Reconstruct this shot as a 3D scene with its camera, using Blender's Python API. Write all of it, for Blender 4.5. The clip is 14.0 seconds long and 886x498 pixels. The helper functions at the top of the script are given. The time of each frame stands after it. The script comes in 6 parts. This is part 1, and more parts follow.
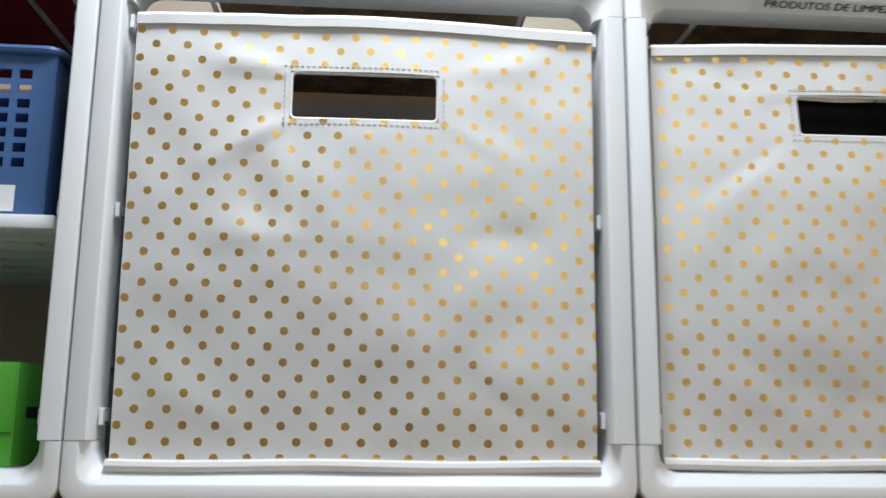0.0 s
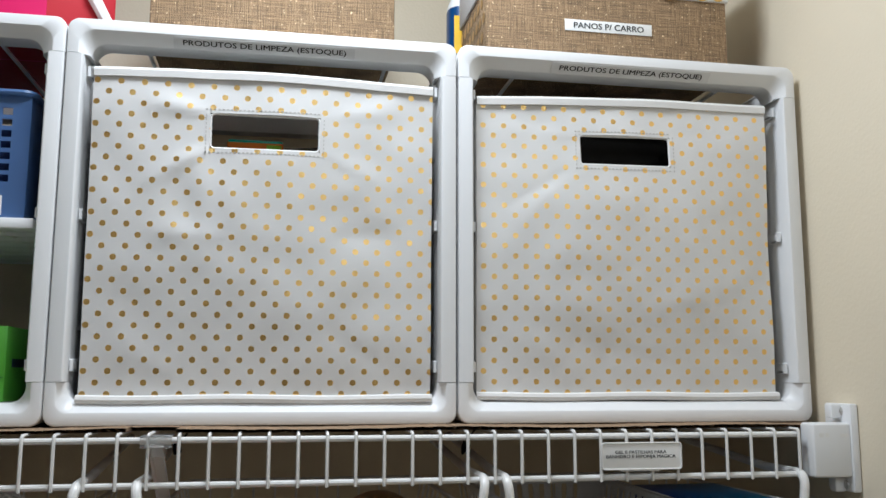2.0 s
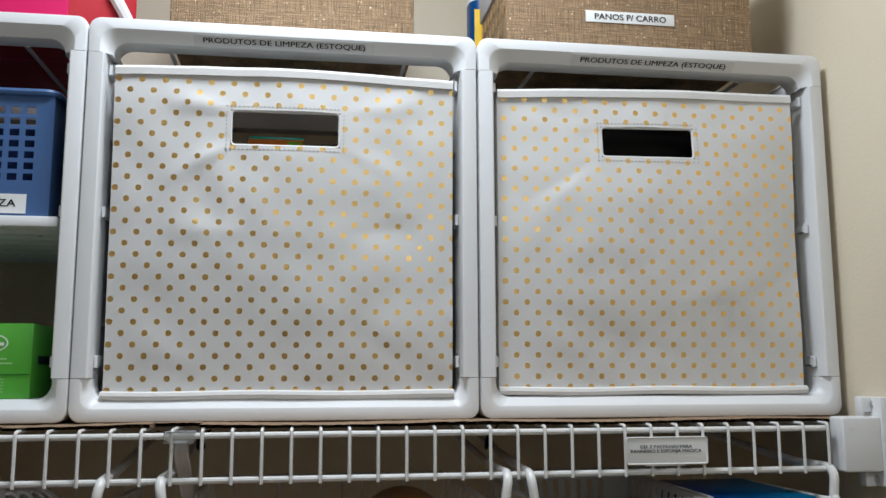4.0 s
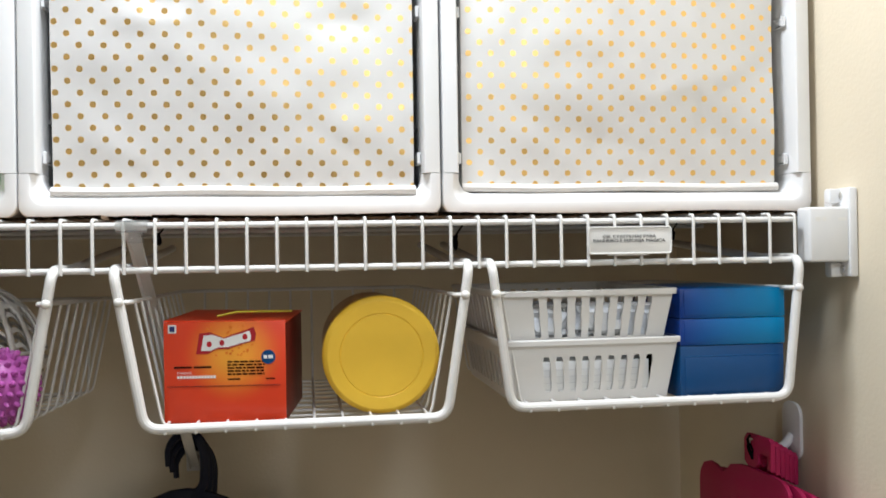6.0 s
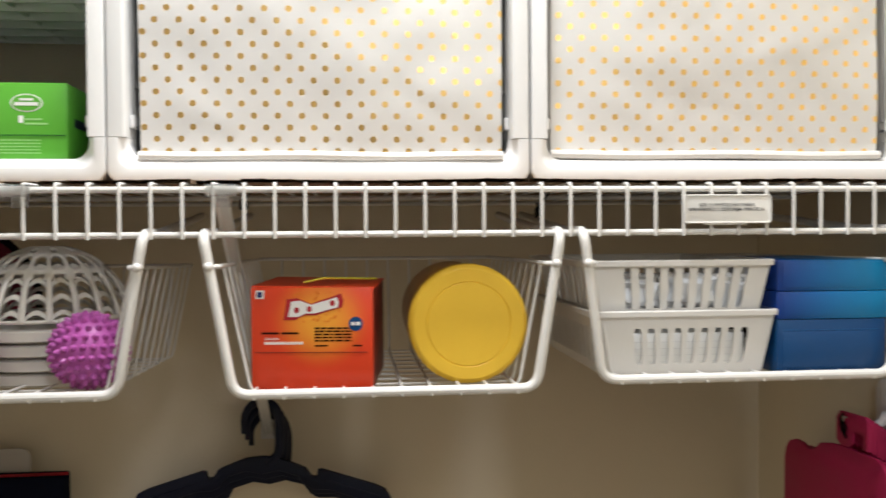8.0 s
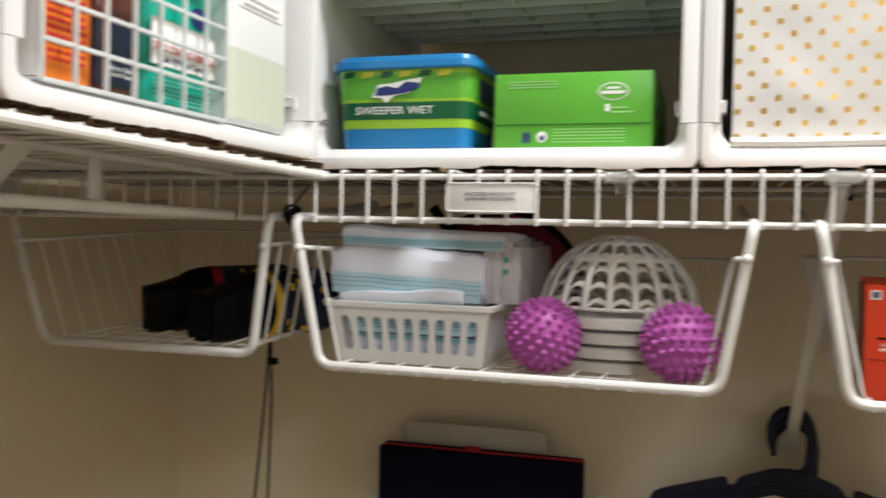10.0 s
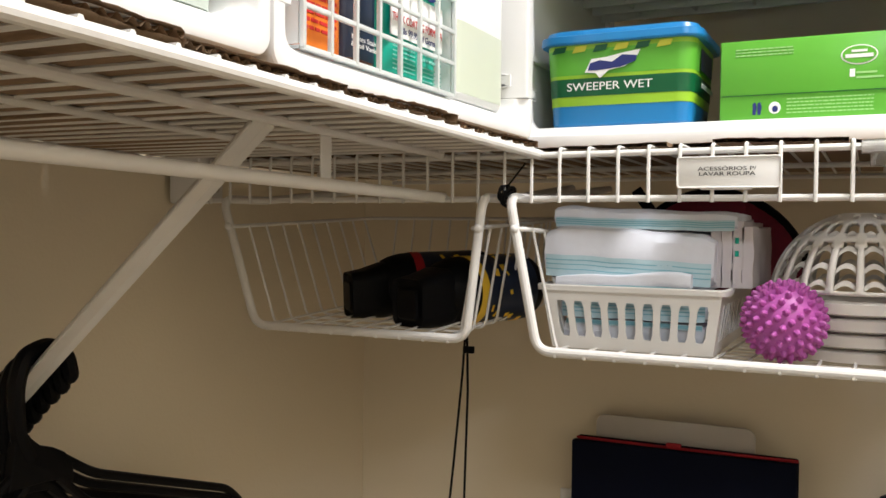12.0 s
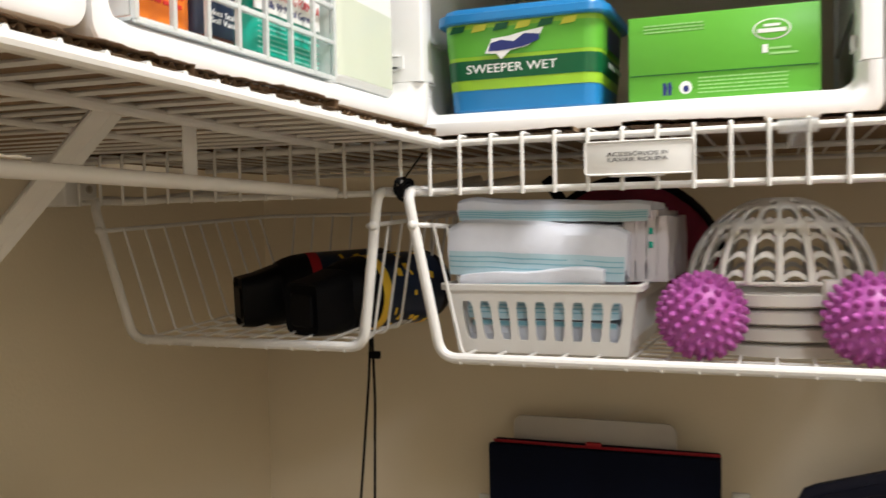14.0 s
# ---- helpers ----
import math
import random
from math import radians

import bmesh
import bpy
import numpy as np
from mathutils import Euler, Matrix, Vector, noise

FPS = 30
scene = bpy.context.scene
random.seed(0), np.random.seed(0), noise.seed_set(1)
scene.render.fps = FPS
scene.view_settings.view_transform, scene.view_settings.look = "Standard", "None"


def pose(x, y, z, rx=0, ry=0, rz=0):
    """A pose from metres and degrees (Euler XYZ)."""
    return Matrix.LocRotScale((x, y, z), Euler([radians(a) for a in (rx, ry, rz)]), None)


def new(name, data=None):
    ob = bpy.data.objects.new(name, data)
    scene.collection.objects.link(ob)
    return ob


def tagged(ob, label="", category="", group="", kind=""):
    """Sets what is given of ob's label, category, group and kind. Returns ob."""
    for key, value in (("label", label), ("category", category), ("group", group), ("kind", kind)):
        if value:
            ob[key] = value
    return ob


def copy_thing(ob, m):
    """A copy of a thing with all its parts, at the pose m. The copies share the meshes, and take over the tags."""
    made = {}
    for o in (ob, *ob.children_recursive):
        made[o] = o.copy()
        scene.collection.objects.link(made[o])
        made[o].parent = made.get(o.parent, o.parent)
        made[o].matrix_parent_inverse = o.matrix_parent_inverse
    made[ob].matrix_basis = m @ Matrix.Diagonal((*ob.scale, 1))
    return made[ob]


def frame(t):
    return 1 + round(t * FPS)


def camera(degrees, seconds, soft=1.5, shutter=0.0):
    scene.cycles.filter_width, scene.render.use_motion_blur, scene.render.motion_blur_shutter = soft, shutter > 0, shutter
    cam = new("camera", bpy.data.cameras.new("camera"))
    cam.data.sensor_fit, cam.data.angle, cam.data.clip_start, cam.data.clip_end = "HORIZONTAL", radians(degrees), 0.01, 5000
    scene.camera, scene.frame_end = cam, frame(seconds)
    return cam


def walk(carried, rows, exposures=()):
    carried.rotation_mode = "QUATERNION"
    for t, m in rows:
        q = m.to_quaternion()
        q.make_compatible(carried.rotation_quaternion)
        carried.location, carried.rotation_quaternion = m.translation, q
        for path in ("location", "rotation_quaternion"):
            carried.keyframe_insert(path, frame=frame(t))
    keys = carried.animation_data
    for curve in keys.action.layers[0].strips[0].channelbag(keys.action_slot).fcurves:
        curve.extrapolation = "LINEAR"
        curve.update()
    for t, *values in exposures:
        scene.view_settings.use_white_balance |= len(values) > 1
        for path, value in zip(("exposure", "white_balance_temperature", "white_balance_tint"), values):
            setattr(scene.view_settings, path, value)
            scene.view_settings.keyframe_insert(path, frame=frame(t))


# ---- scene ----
cam = camera(53.3, 14.0, 1.5, 0.5)
METRES, EYE, TILT, LEAN, TURN = 0.833, 1.806, 0.0, 0.3, -4.6
ROWS = [
    (0.0, 0.0, 0.0, 0.0, -0.16, 10.68, -0.83),
    (0.5, 0.0076, -0.0815, -0.0132, -2.99, 9.54, -0.38),
    (1.0, 0.0228, -0.1618, -0.0237, -5.31, 8.47, -1.31),
    (1.5, 0.0378, -0.2511, -0.0187, -5.71, 7.27, -0.76),
    (2.0, 0.0399, -0.3034, -0.0145, -5.74, 8.24, -0.44),
    (4.5, 0.0536, -0.294, -0.0208, -3.59, 7.96, 0.0),
    (5.0, 0.0626, -0.2798, -0.0561, -3.49, 5.28, 0.27),
    (5.5, 0.0725, -0.2661, -0.0932, -3.35, 2.12, 0.66),
    (6.0, 0.0891, -0.2666, -0.1142, -4.16, 0.35, 0.59),
    (6.5, 0.0886, -0.267, -0.1201, -4.94, -0.65, 0.46),
    (7.0, 0.0892, -0.2635, -0.1229, -5.18, -1.12, 0.68),
    (9.5, -0.1313, -0.2278, -0.1284, 15.33, -1.22, -1.38),
    (10.0, -0.1971, -0.2345, -0.1383, 21.88, -1.3, -1.41),
    (10.5, -0.2471, -0.2344, -0.1459, 26.59, -1.58, -1.23),
    (11.0, -0.2831, -0.24, -0.156, 29.27, -1.52, -1.12),
    (11.5, -0.2985, -0.2417, -0.1593, 30.55, -1.43, -0.89),
    (12.0, -0.295, -0.2382, -0.1599, 30.47, -1.5, -0.85),
    (12.5, -0.2867, -0.2372, -0.1592, 29.43, -1.84, -1.04),
    (13.0, -0.2699, -0.2231, -0.1627, 27.28, -2.24, -0.77),
    (13.5, -0.2491, -0.2097, -0.1541, 25.18, -2.31, -0.26),
    (14.0, -0.3092, -0.1536, -0.1557, 25.51, -2.0, 0.83),
]
EXPOSURES = [(0.0, -0.92, 5350, 8), (2.0, -0.98, 5350, 8), (4.5, -1.16, 5350, 8), (5.1, -0.78, 5400, 8), (6.0, -0.12, 5500, 9), (7.0, -0.08, 5750, 10), (9.5, -0.08, 5950, 10), (10.5, 0.10, 6000, 12), (11.0, 0.26, 6050, 12), (11.5, 0.30, 6050, 12), (14.0, 0.24, 6100, 12)]
walk(cam, [(t, pose(0.173, -0.551, EYE, TILT, LEAN, TURN) @ pose(METRES * x, METRES * y, METRES * z, 90 + pitch, roll, yaw)) for t, x, y, z, yaw, pitch, roll in ROWS], EXPOSURES)

# ---- world and light ----
world = bpy.data.worlds.new("world")
scene.world = world
world.use_nodes = True
world.node_tree.nodes["Background"].inputs[0].default_value = (0.8, 0.86, 1.0, 1)
world.node_tree.nodes["Background"].inputs[1].default_value = 0.10


def area(name, m, size, size_y, watts, colour, shape="RECTANGLE"):
    data = bpy.data.lights.new(name, "AREA")
    data.shape, data.size, data.size_y, data.energy, data.color = shape, size, size_y, watts, colour
    ob = new(name, data)
    ob.matrix_world = m
    return ob


CEIL = 2.62
LAMP = (0.20, -0.17)
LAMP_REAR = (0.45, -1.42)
area("ceiling_bulb", pose(LAMP[0], LAMP[1], CEIL - 0.09), 0.26, 0.26, 12.2, (1.0, 0.955, 0.88), "DISK")
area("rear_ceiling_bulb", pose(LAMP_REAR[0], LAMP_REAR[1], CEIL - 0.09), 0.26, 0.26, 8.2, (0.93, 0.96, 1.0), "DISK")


# ---- materials ----
def mat(name, col, rough=0.5, metal=0.0, var=0.06, scale=25.0, bump=0.0, bscale=300.0, trans=0.0, ior=1.45, spec=0.5, stain=0.0, stain_col=(0.3, 0.25, 0.2)):
    m = bpy.data.materials.new(name)
    m.use_nodes = True
    nt = m.node_tree
    b = nt.nodes["Principled BSDF"]
    b.inputs["Roughness"].default_value = rough
    b.inputs["Metallic"].default_value = metal
    b.inputs["Transmission Weight"].default_value = trans
    b.inputs["IOR"].default_value = ior
    b.inputs["Specular IOR Level"].default_value = spec
    tc = nt.nodes.new("ShaderNodeTexCoord")
    n1 = nt.nodes.new("ShaderNodeTexNoise")
    n1.inputs["Scale"].default_value = scale
    n1.inputs["Detail"].default_value = 5
    nt.links.new(tc.outputs["Object"], n1.inputs["Vector"])
    mix = nt.nodes.new("ShaderNodeMix")
    mix.data_type = "RGBA"
    mix.inputs["A"].default_value = (*[max(0, c * (1 - var)) for c in col], 1)
    mix.inputs["B"].default_value = (*[min(1, c * (1 + var)) for c in col], 1)
    nt.links.new(n1.outputs["Fac"], mix.inputs["Factor"])
    out = mix.outputs["Result"]
    if stain:
        n3 = nt.nodes.new("ShaderNodeTexNoise")
        n3.inputs["Scale"].default_value = scale * 0.35
        n3.inputs["Detail"].default_value = 8
        n3.inputs["Roughness"].default_value = 0.7
        nt.links.new(tc.outputs["Object"], n3.inputs["Vector"])
        ramp = nt.nodes.new("ShaderNodeMapRange")
        ramp.inputs["From Min"].default_value = 0.52
        ramp.inputs["From Max"].default_value = 0.78
        ramp.inputs["To Max"].default_value = stain
        nt.links.new(n3.outputs["Fac"], ramp.inputs["Value"])
        mx = nt.nodes.new("ShaderNodeMix")
        mx.data_type = "RGBA"
        nt.links.new(ramp.outputs["Result"], mx.inputs["Factor"])
        nt.links.new(out, mx.inputs["A"])
        mx.inputs["B"].default_value = (*stain_col, 1)
        out = mx.outputs["Result"]
    nt.links.new(out, b.inputs["Base Color"])
    rr = nt.nodes.new("ShaderNodeMapRange")
    rr.inputs["To Min"].default_value = max(0.02, rough * 0.85)
    rr.inputs["To Max"].default_value = min(1, rough * 1.15)
    nt.links.new(n1.outputs["Fac"], rr.inputs["Value"])
    nt.links.new(rr.outputs["Result"], b.inputs["Roughness"])
    if bump:
        n2 = nt.nodes.new("ShaderNodeTexNoise")
        n2.inputs["Scale"].default_value = bscale
        n2.inputs["Detail"].default_value = 3
        nt.links.new(tc.outputs["Object"], n2.inputs["Vector"])
        bp = nt.nodes.new("ShaderNodeBump")
        bp.inputs["Strength"].default_value = bump
        bp.inputs["Distance"].default_value = 0.001
        nt.links.new(n2.outputs["Fac"], bp.inputs["Height"])
        nt.links.new(bp.outputs["Normal"], b.inputs["Normal"])
    return m


def math_node(nt, op, a, b=None):
    n = nt.nodes.new("ShaderNodeMath")
    n.operation = op
    for i, v in enumerate((a, b)):
        if v is None:
            continue
        if isinstance(v, (int, float)):
            n.inputs[i].default_value = v
        else:
            nt.links.new(v, n.inputs[i])
    return n.outputs[0]


def dotted_fabric(ox, oz, AX, AZ):
    """White cotton with gold foil dots in a staggered grid, in the panel's own x and z."""
    m = mat("dotted_cotton", (0.70, 0.688, 0.668), 0.85, var=0.03, scale=40, stain=0.10, stain_col=(0.55, 0.52, 0.48))
    nt = m.node_tree
    b = nt.nodes["Principled BSDF"]
    tc = nt.nodes.new("ShaderNodeTexCoord")
    sep = nt.nodes.new("ShaderNodeSeparateXYZ")
    nt.links.new(tc.outputs["Object"], sep.inputs[0])
    wob = nt.nodes.new("ShaderNodeTexNoise")
    wob.inputs["Scale"].default_value = 600
    nt.links.new(tc.outputs["Object"], wob.inputs["Vector"])

    def lattice(shift):
        u = math_node(nt, "ADD", math_node(nt, "DIVIDE", sep.outputs[0], AX), 50 + shift - ox / AX)
        v = math_node(nt, "ADD", math_node(nt, "DIVIDE", sep.outputs[2], AZ), 50 + shift - oz / AZ)
        u = math_node(nt, "MULTIPLY", math_node(nt, "SUBTRACT", math_node(nt, "FRACT", u), 0.5), AX)
        v = math_node(nt, "MULTIPLY", math_node(nt, "SUBTRACT", math_node(nt, "FRACT", v), 0.5), AZ)
        return math_node(nt, "SQRT", math_node(nt, "ADD", math_node(nt, "MULTIPLY", u, u), math_node(nt, "MULTIPLY", v, v)))

    d = math_node(nt, "MINIMUM", lattice(0.0), lattice(0.5))
    d = math_node(nt, "ADD", d, math_node(nt, "MULTIPLY", math_node(nt, "SUBTRACT", wob.outputs["Fac"], 0.5), 0.0009))
    edge = nt.nodes.new("ShaderNodeMapRange")
    edge.inputs["From Min"].default_value = 0.00305
    edge.inputs["From Max"].default_value = 0.00285
    nt.links.new(d, edge.inputs["Value"])
    foil = edge.outputs["Result"]
    base = b.inputs["Base Color"].links[0].from_socket
    mx = nt.nodes.new("ShaderNodeMix")
    mx.data_type = "RGBA"
    nt.links.new(foil, mx.inputs["Factor"])
    nt.links.new(base, mx.inputs["A"])
    mx.inputs["B"].default_value = (0.93, 0.64, 0.23, 1)
    nt.links.new(mx.outputs["Result"], b.inputs["Base Color"])
    nt.links.new(foil, b.inputs["Metallic"])
    nt.links.new(math_node(nt, "SUBTRACT", 0.87, math_node(nt, "MULTIPLY", foil, 0.58)), b.inputs["Roughness"])
    # weave
    wv = []
    for k in (0, 2):
        wv.append(math_node(nt, "SINE", math_node(nt, "MULTIPLY", sep.outputs[k], 9000.0)))
    h = math_node(nt, "ADD", math_node(nt, "MULTIPLY", wv[0], wv[1]), wob.outputs["Fac"])
    bp = nt.nodes.new("ShaderNodeBump")
    bp.inputs["Strength"].default_value = 0.12
    bp.inputs["Distance"].default_value = 0.0004
    nt.links.new(h, bp.inputs["Height"])
    nt.links.new(bp.outputs["Normal"], b.inputs["Normal"])
    return m


def burlap_fabric():
    m = mat("jute_weave", (0.33, 0.22, 0.12), 0.8, var=0.25, scale=60, stain=0.3, stain_col=(0.45, 0.33, 0.2))
    nt = m.node_tree
    b = nt.nodes["Principled BSDF"]
    tc = nt.nodes.new("ShaderNodeTexCoord")
    sep = nt.nodes.new("ShaderNodeSeparateXYZ")
    nt.links.new(tc.outputs["Object"], sep.inputs[0])
    nz = nt.nodes.new("ShaderNodeTexNoise")
    nz.inputs["Scale"].default_value = 350
    nt.links.new(tc.outputs["Object"], nz.inputs["Vector"])
    xx = math_node(nt, "ADD", math_node(nt, "MULTIPLY", math_node(nt, "ADD", sep.outputs[0], sep.outputs[1]), 3600.0), math_node(nt, "MULTIPLY", nz.outputs["Fac"], 3.0))
    zz = math_node(nt, "ADD", math_node(nt, "MULTIPLY", sep.outputs[2], 3600.0), math_node(nt, "MULTIPLY", nz.outputs["Fac"], 3.0))
    w = math_node(nt, "MULTIPLY", math_node(nt, "SINE", xx), math_node(nt, "SINE", zz))
    for sx, sz in ((60.0, 1500.0), (1500.0, 60.0)):
        mp = nt.nodes.new("ShaderNodeMapping")
        mp.inputs["Scale"].default_value = (sx, sx, sz)
        nt.links.new(tc.outputs["Object"], mp.inputs["Vector"])
        tn = nt.nodes.new("ShaderNodeTexNoise")
        tn.inputs["Scale"].default_value = 0.6
        tn.inputs["Detail"].default_value = 2
        nt.links.new(mp.outputs[0], tn.inputs["Vector"])
        w = math_node(nt, "ADD", w, math_node(nt, "MULTIPLY", math_node(nt, "SUBTRACT", tn.outputs["Fac"], 0.5), 4.0))
    base = b.inputs["Base Color"].links[0].from_socket
    mx = nt.nodes.new("ShaderNodeMix")
    mx.data_type = "RGBA"
    mx.blend_type = "MULTIPLY"
    mx.inputs["Factor"].default_value = 1
    nt.links.new(base, mx.inputs["A"])
    mr = nt.nodes.new("ShaderNodeMapRange")
    mr.inputs["From Min"].default_value = -1
    mr.inputs["To Min"].default_value = 0.45
    mr.inputs["To Max"].default_value = 1.45
    nt.links.new(w, mr.inputs["Value"])
    cr = nt.nodes.new("ShaderNodeCombineColor")
    for i in range(3):
        nt.links.new(mr.outputs["Result"], cr.inputs[i])
    nt.links.new(cr.outputs[0], mx.inputs["B"])
    # glitter thread flecks
    vor = nt.nodes.new("ShaderNodeTexNoise")
    vor.inputs["Scale"].default_value = 330
    vor.inputs["Detail"].default_value = 1
    nt.links.new(tc.outputs["Object"], vor.inputs["Vector"])
    fl = nt.nodes.new("ShaderNodeMapRange")
    fl.inputs["From Min"].default_value = 0.68
    fl.inputs["From Max"].default_value = 0.71
    nt.links.new(vor.outputs["Fac"], fl.inputs["Value"])
    m2 = nt.nodes.new("ShaderNodeMix")
    m2.data_type = "RGBA"
    nt.links.new(fl.outputs["Result"], m2.inputs["Factor"])
    nt.links.new(mx.outputs["Result"], m2.inputs["A"])
    m2.inputs["B"].default_value = (0.95, 0.8, 0.55, 1)
    nt.links.new(m2.outputs["Result"], b.inputs["Base Color"])
    nt.links.new(fl.outputs["Result"], b.inputs["Metallic"])
    bp = nt.nodes.new("ShaderNodeBump")
    bp.inputs["Strength"].default_value = 0.5
    bp.inputs["Distance"].default_value = 0.0006
    nt.links.new(w, bp.inputs["Height"])
    nt.links.new(bp.outputs["Normal"], b.inputs["Normal"])
    return m


M_WALL = mat("cream_wall_paint", (0.775, 0.687, 0.523), 0.7, var=0.03, scale=6, bump=0.25, bscale=260, stain=0.08, stain_col=(0.64, 0.56, 0.42))
M_CEIL = mat("white_ceiling_paint", (0.8, 0.79, 0.76), 0.85, var=0.03, scale=5, bump=0.3, bscale=150)
M_FLOOR = mat("beige_floor", (0.32, 0.25, 0.18), 0.5, var=0.15, scale=9, bump=0.2)
M_PLASTIC = mat("white_crate_plastic", (0.80, 0.80, 0.795), 0.36, var=0.025, scale=14, bump=0.05, bscale=500, stain=0.10, stain_col=(0.62, 0.58, 0.52))
M_WIRE = mat("white_vinyl_wire", (0.79, 0.775, 0.74), 0.33, var=0.04, scale=60, bump=0.08, bscale=300, stain=0.15, stain_col=(0.6, 0.57, 0.5))
M_DOT_A, M_DOT_B = dotted_fabric(0.0143, 0.3148, 0.0216, 0.0212), dotted_fabric(0.0179, 0.3133, 0.02185, 0.02114)
M_COTTON = mat("plain_white_cotton", (0.76, 0.745, 0.72), 0.85, var=0.04, scale=80, bump=0.3, bscale=900)
M_BURLAP = burlap_fabric()
M_CARD = mat("brown_cardboard", (0.27, 0.18, 0.105), 0.9, var=0.3, scale=90, bump=0.5, bscale=500)
M_BLACKTEXT = mat("black_ink", (0.004, 0.004, 0.004), 0.7, spec=0.1)
M_WHITETEXT = mat("white_ink", (0.85, 0.85, 0.83), 0.5)
M_BLACK = mat("black_plastic", (0.004, 0.004, 0.0048), 0.5, var=0.2, bump=0.1, spec=0.12)
M_TAPE = mat("clear_label_tape", (0.74, 0.74, 0.74), 0.22)
M_LABEL = mat("label_holder_plastic", (0.83, 0.82, 0.79), 0.3)
M_CLIP = mat("clear_clip_plastic", (0.95, 0.96, 0.96), 0.12, trans=0.92, var=0.02)
M_STEEL = mat("steel_screw", (0.6, 0.58, 0.55), 0.3, 1.0)


# ---- building helpers ----
def part(name, bm, material, parent=None, label="", smooth=True):
    me = bpy.data.meshes.new(name)
    bmesh.ops.recalc_face_normals(bm, faces=bm.faces)
    bm.to_mesh(me)
    bm.free()
    if smooth:
        for p in me.polygons:
            p.use_smooth = True
        me.set_sharp_from_angle(angle=radians(27))
    me.materials.append(material)
    ob = new(name, me)
    if parent is not None:
        ob.parent = parent
    if label:
        tagged(ob, label)
    return ob


def again(name, ob, parent, m):
    """The same mesh once more."""
    o = new(name, ob.data)
    o.parent = parent
    o.matrix_basis = m
    return o


def thing(name, label, category, at=(0, 0, 0), turn=0.0, group="", kind=""):
    e = new(name)
    e.empty_display_size = 0.03
    e.matrix_basis = pose(*at, 0, 0, turn)
    return tagged(e, label, category, group, kind)


def box(bm, x0, x1, y0, y1, z0, z1, bevel=0.0, seg=2):
    r = bmesh.ops.create_cube(bm, size=1, matrix=Matrix.LocRotScale(((x0 + x1) / 2, (y0 + y1) / 2, (z0 + z1) / 2), None, (x1 - x0, y1 - y0, z1 - z0)))
    if bevel:
        edges = list({e for v in r["verts"] for e in v.link_edges})
        bmesh.ops.bevel(bm, geom=edges, offset=bevel, segments=seg, affect="EDGES", profile=0.5)
    return bm


def abox(*a, **k):
    return box(bmesh.new(), *a, **k)


def fillet(pts, r, n=5):
    """A polyline with its inner corners rounded."""
    P = [Vector(p) for p in pts]
    out = [P[0]]
    for a, b, c in zip(P, P[1:], P[2:]):
        u, v = (a - b), (c - b)
        d = min(r, u.length * 0.45, v.length * 0.45)
        s, e = b + u.normalized() * d, b + v.normalized() * d
        for i in range(n + 1):
            t = i / n
            out.append(s * (1 - t) ** 2 + b * 2 * t * (1 - t) + e * t * t)
    out.append(P[-1])
    return out


def tube(bm, pts, r, n=8, closed=False):
    P = [Vector(p) for p in pts]
    N = len(P)
    T = []
    for i in range(N):
        a = P[(i - 1) % N] if (closed or i) else P[i]
        b = P[(i + 1) % N] if (closed or i < N - 1) else P[i]
        T.append((b - a).normalized())
    up = Vector((0, 0, 1)) if abs(T[0].z) < 0.9 else Vector((1, 0, 0))
    nrm = T[0].cross(up).normalized()
    rings = []
    for i in range(N):
        nrm = (nrm - T[i] * nrm.dot(T[i])).normalized()
        bi = T[i].cross(nrm)
        rr = r[i] if isinstance(r, (list, tuple)) else r
        rings.append([bm.verts.new(P[i] + (nrm * math.cos(a) + bi * math.sin(a)) * rr) for a in [2 * math.pi * k / n for k in range(n)]])
    for i in range(N if closed else N - 1):
        A, B = rings[i], rings[(i + 1) % N]
        for k in range(n):
            bm.faces.new((A[k], A[(k + 1) % n], B[(k + 1) % n], B[k]))
    if not closed:
        bm.faces.new(rings[0][::-1])
        bm.faces.new(rings[-1])
    return bm


def rod(pts, r, n=8, closed=False):
    return tube(bmesh.new(), pts, r, n, closed)


def lathe(bm, prof, n=32, centre=(0, 0, 0)):
    """Turn (radius, z) round the z axis."""
    C = Vector(centre)
    rings = []
    for rad, z in prof:
        rings.append([bm.verts.new(C + Vector((max(rad, 1e-5) * math.cos(2 * math.pi * k / n), max(rad, 1e-5) * math.sin(2 * math.pi * k / n), z))) for k in range(n)])
    for A, B in zip(rings, rings[1:]):
        for k in range(n):
            bm.faces.new((A[k], A[(k + 1) % n], B[(k + 1) % n], B[k]))
    bm.faces.new(rings[0][::-1])
    bm.faces.new(rings[-1])
    return bm


def plate(outline, depth, bevel=0.0, hole=None):
    """A flat shape in x and z, its front at y = 0, depth thick towards +y."""
    bm = bmesh.new()
    f = bm.faces.new([bm.verts.new((x, 0, z)) for x, z in outline])
    r = bmesh.ops.extrude_face_region(bm, geom=[f])
    for v in r["geom"]:
        if isinstance(v, bmesh.types.BMVert):
            v.co.y += depth
    if bevel:
        bmesh.ops.bevel(bm, geom=[e for e in bm.edges if abs(e.verts[0].co.y - e.verts[1].co.y) < 1e-6], offset=bevel, segments=2, affect="EDGES", profile=0.5)
    return bm


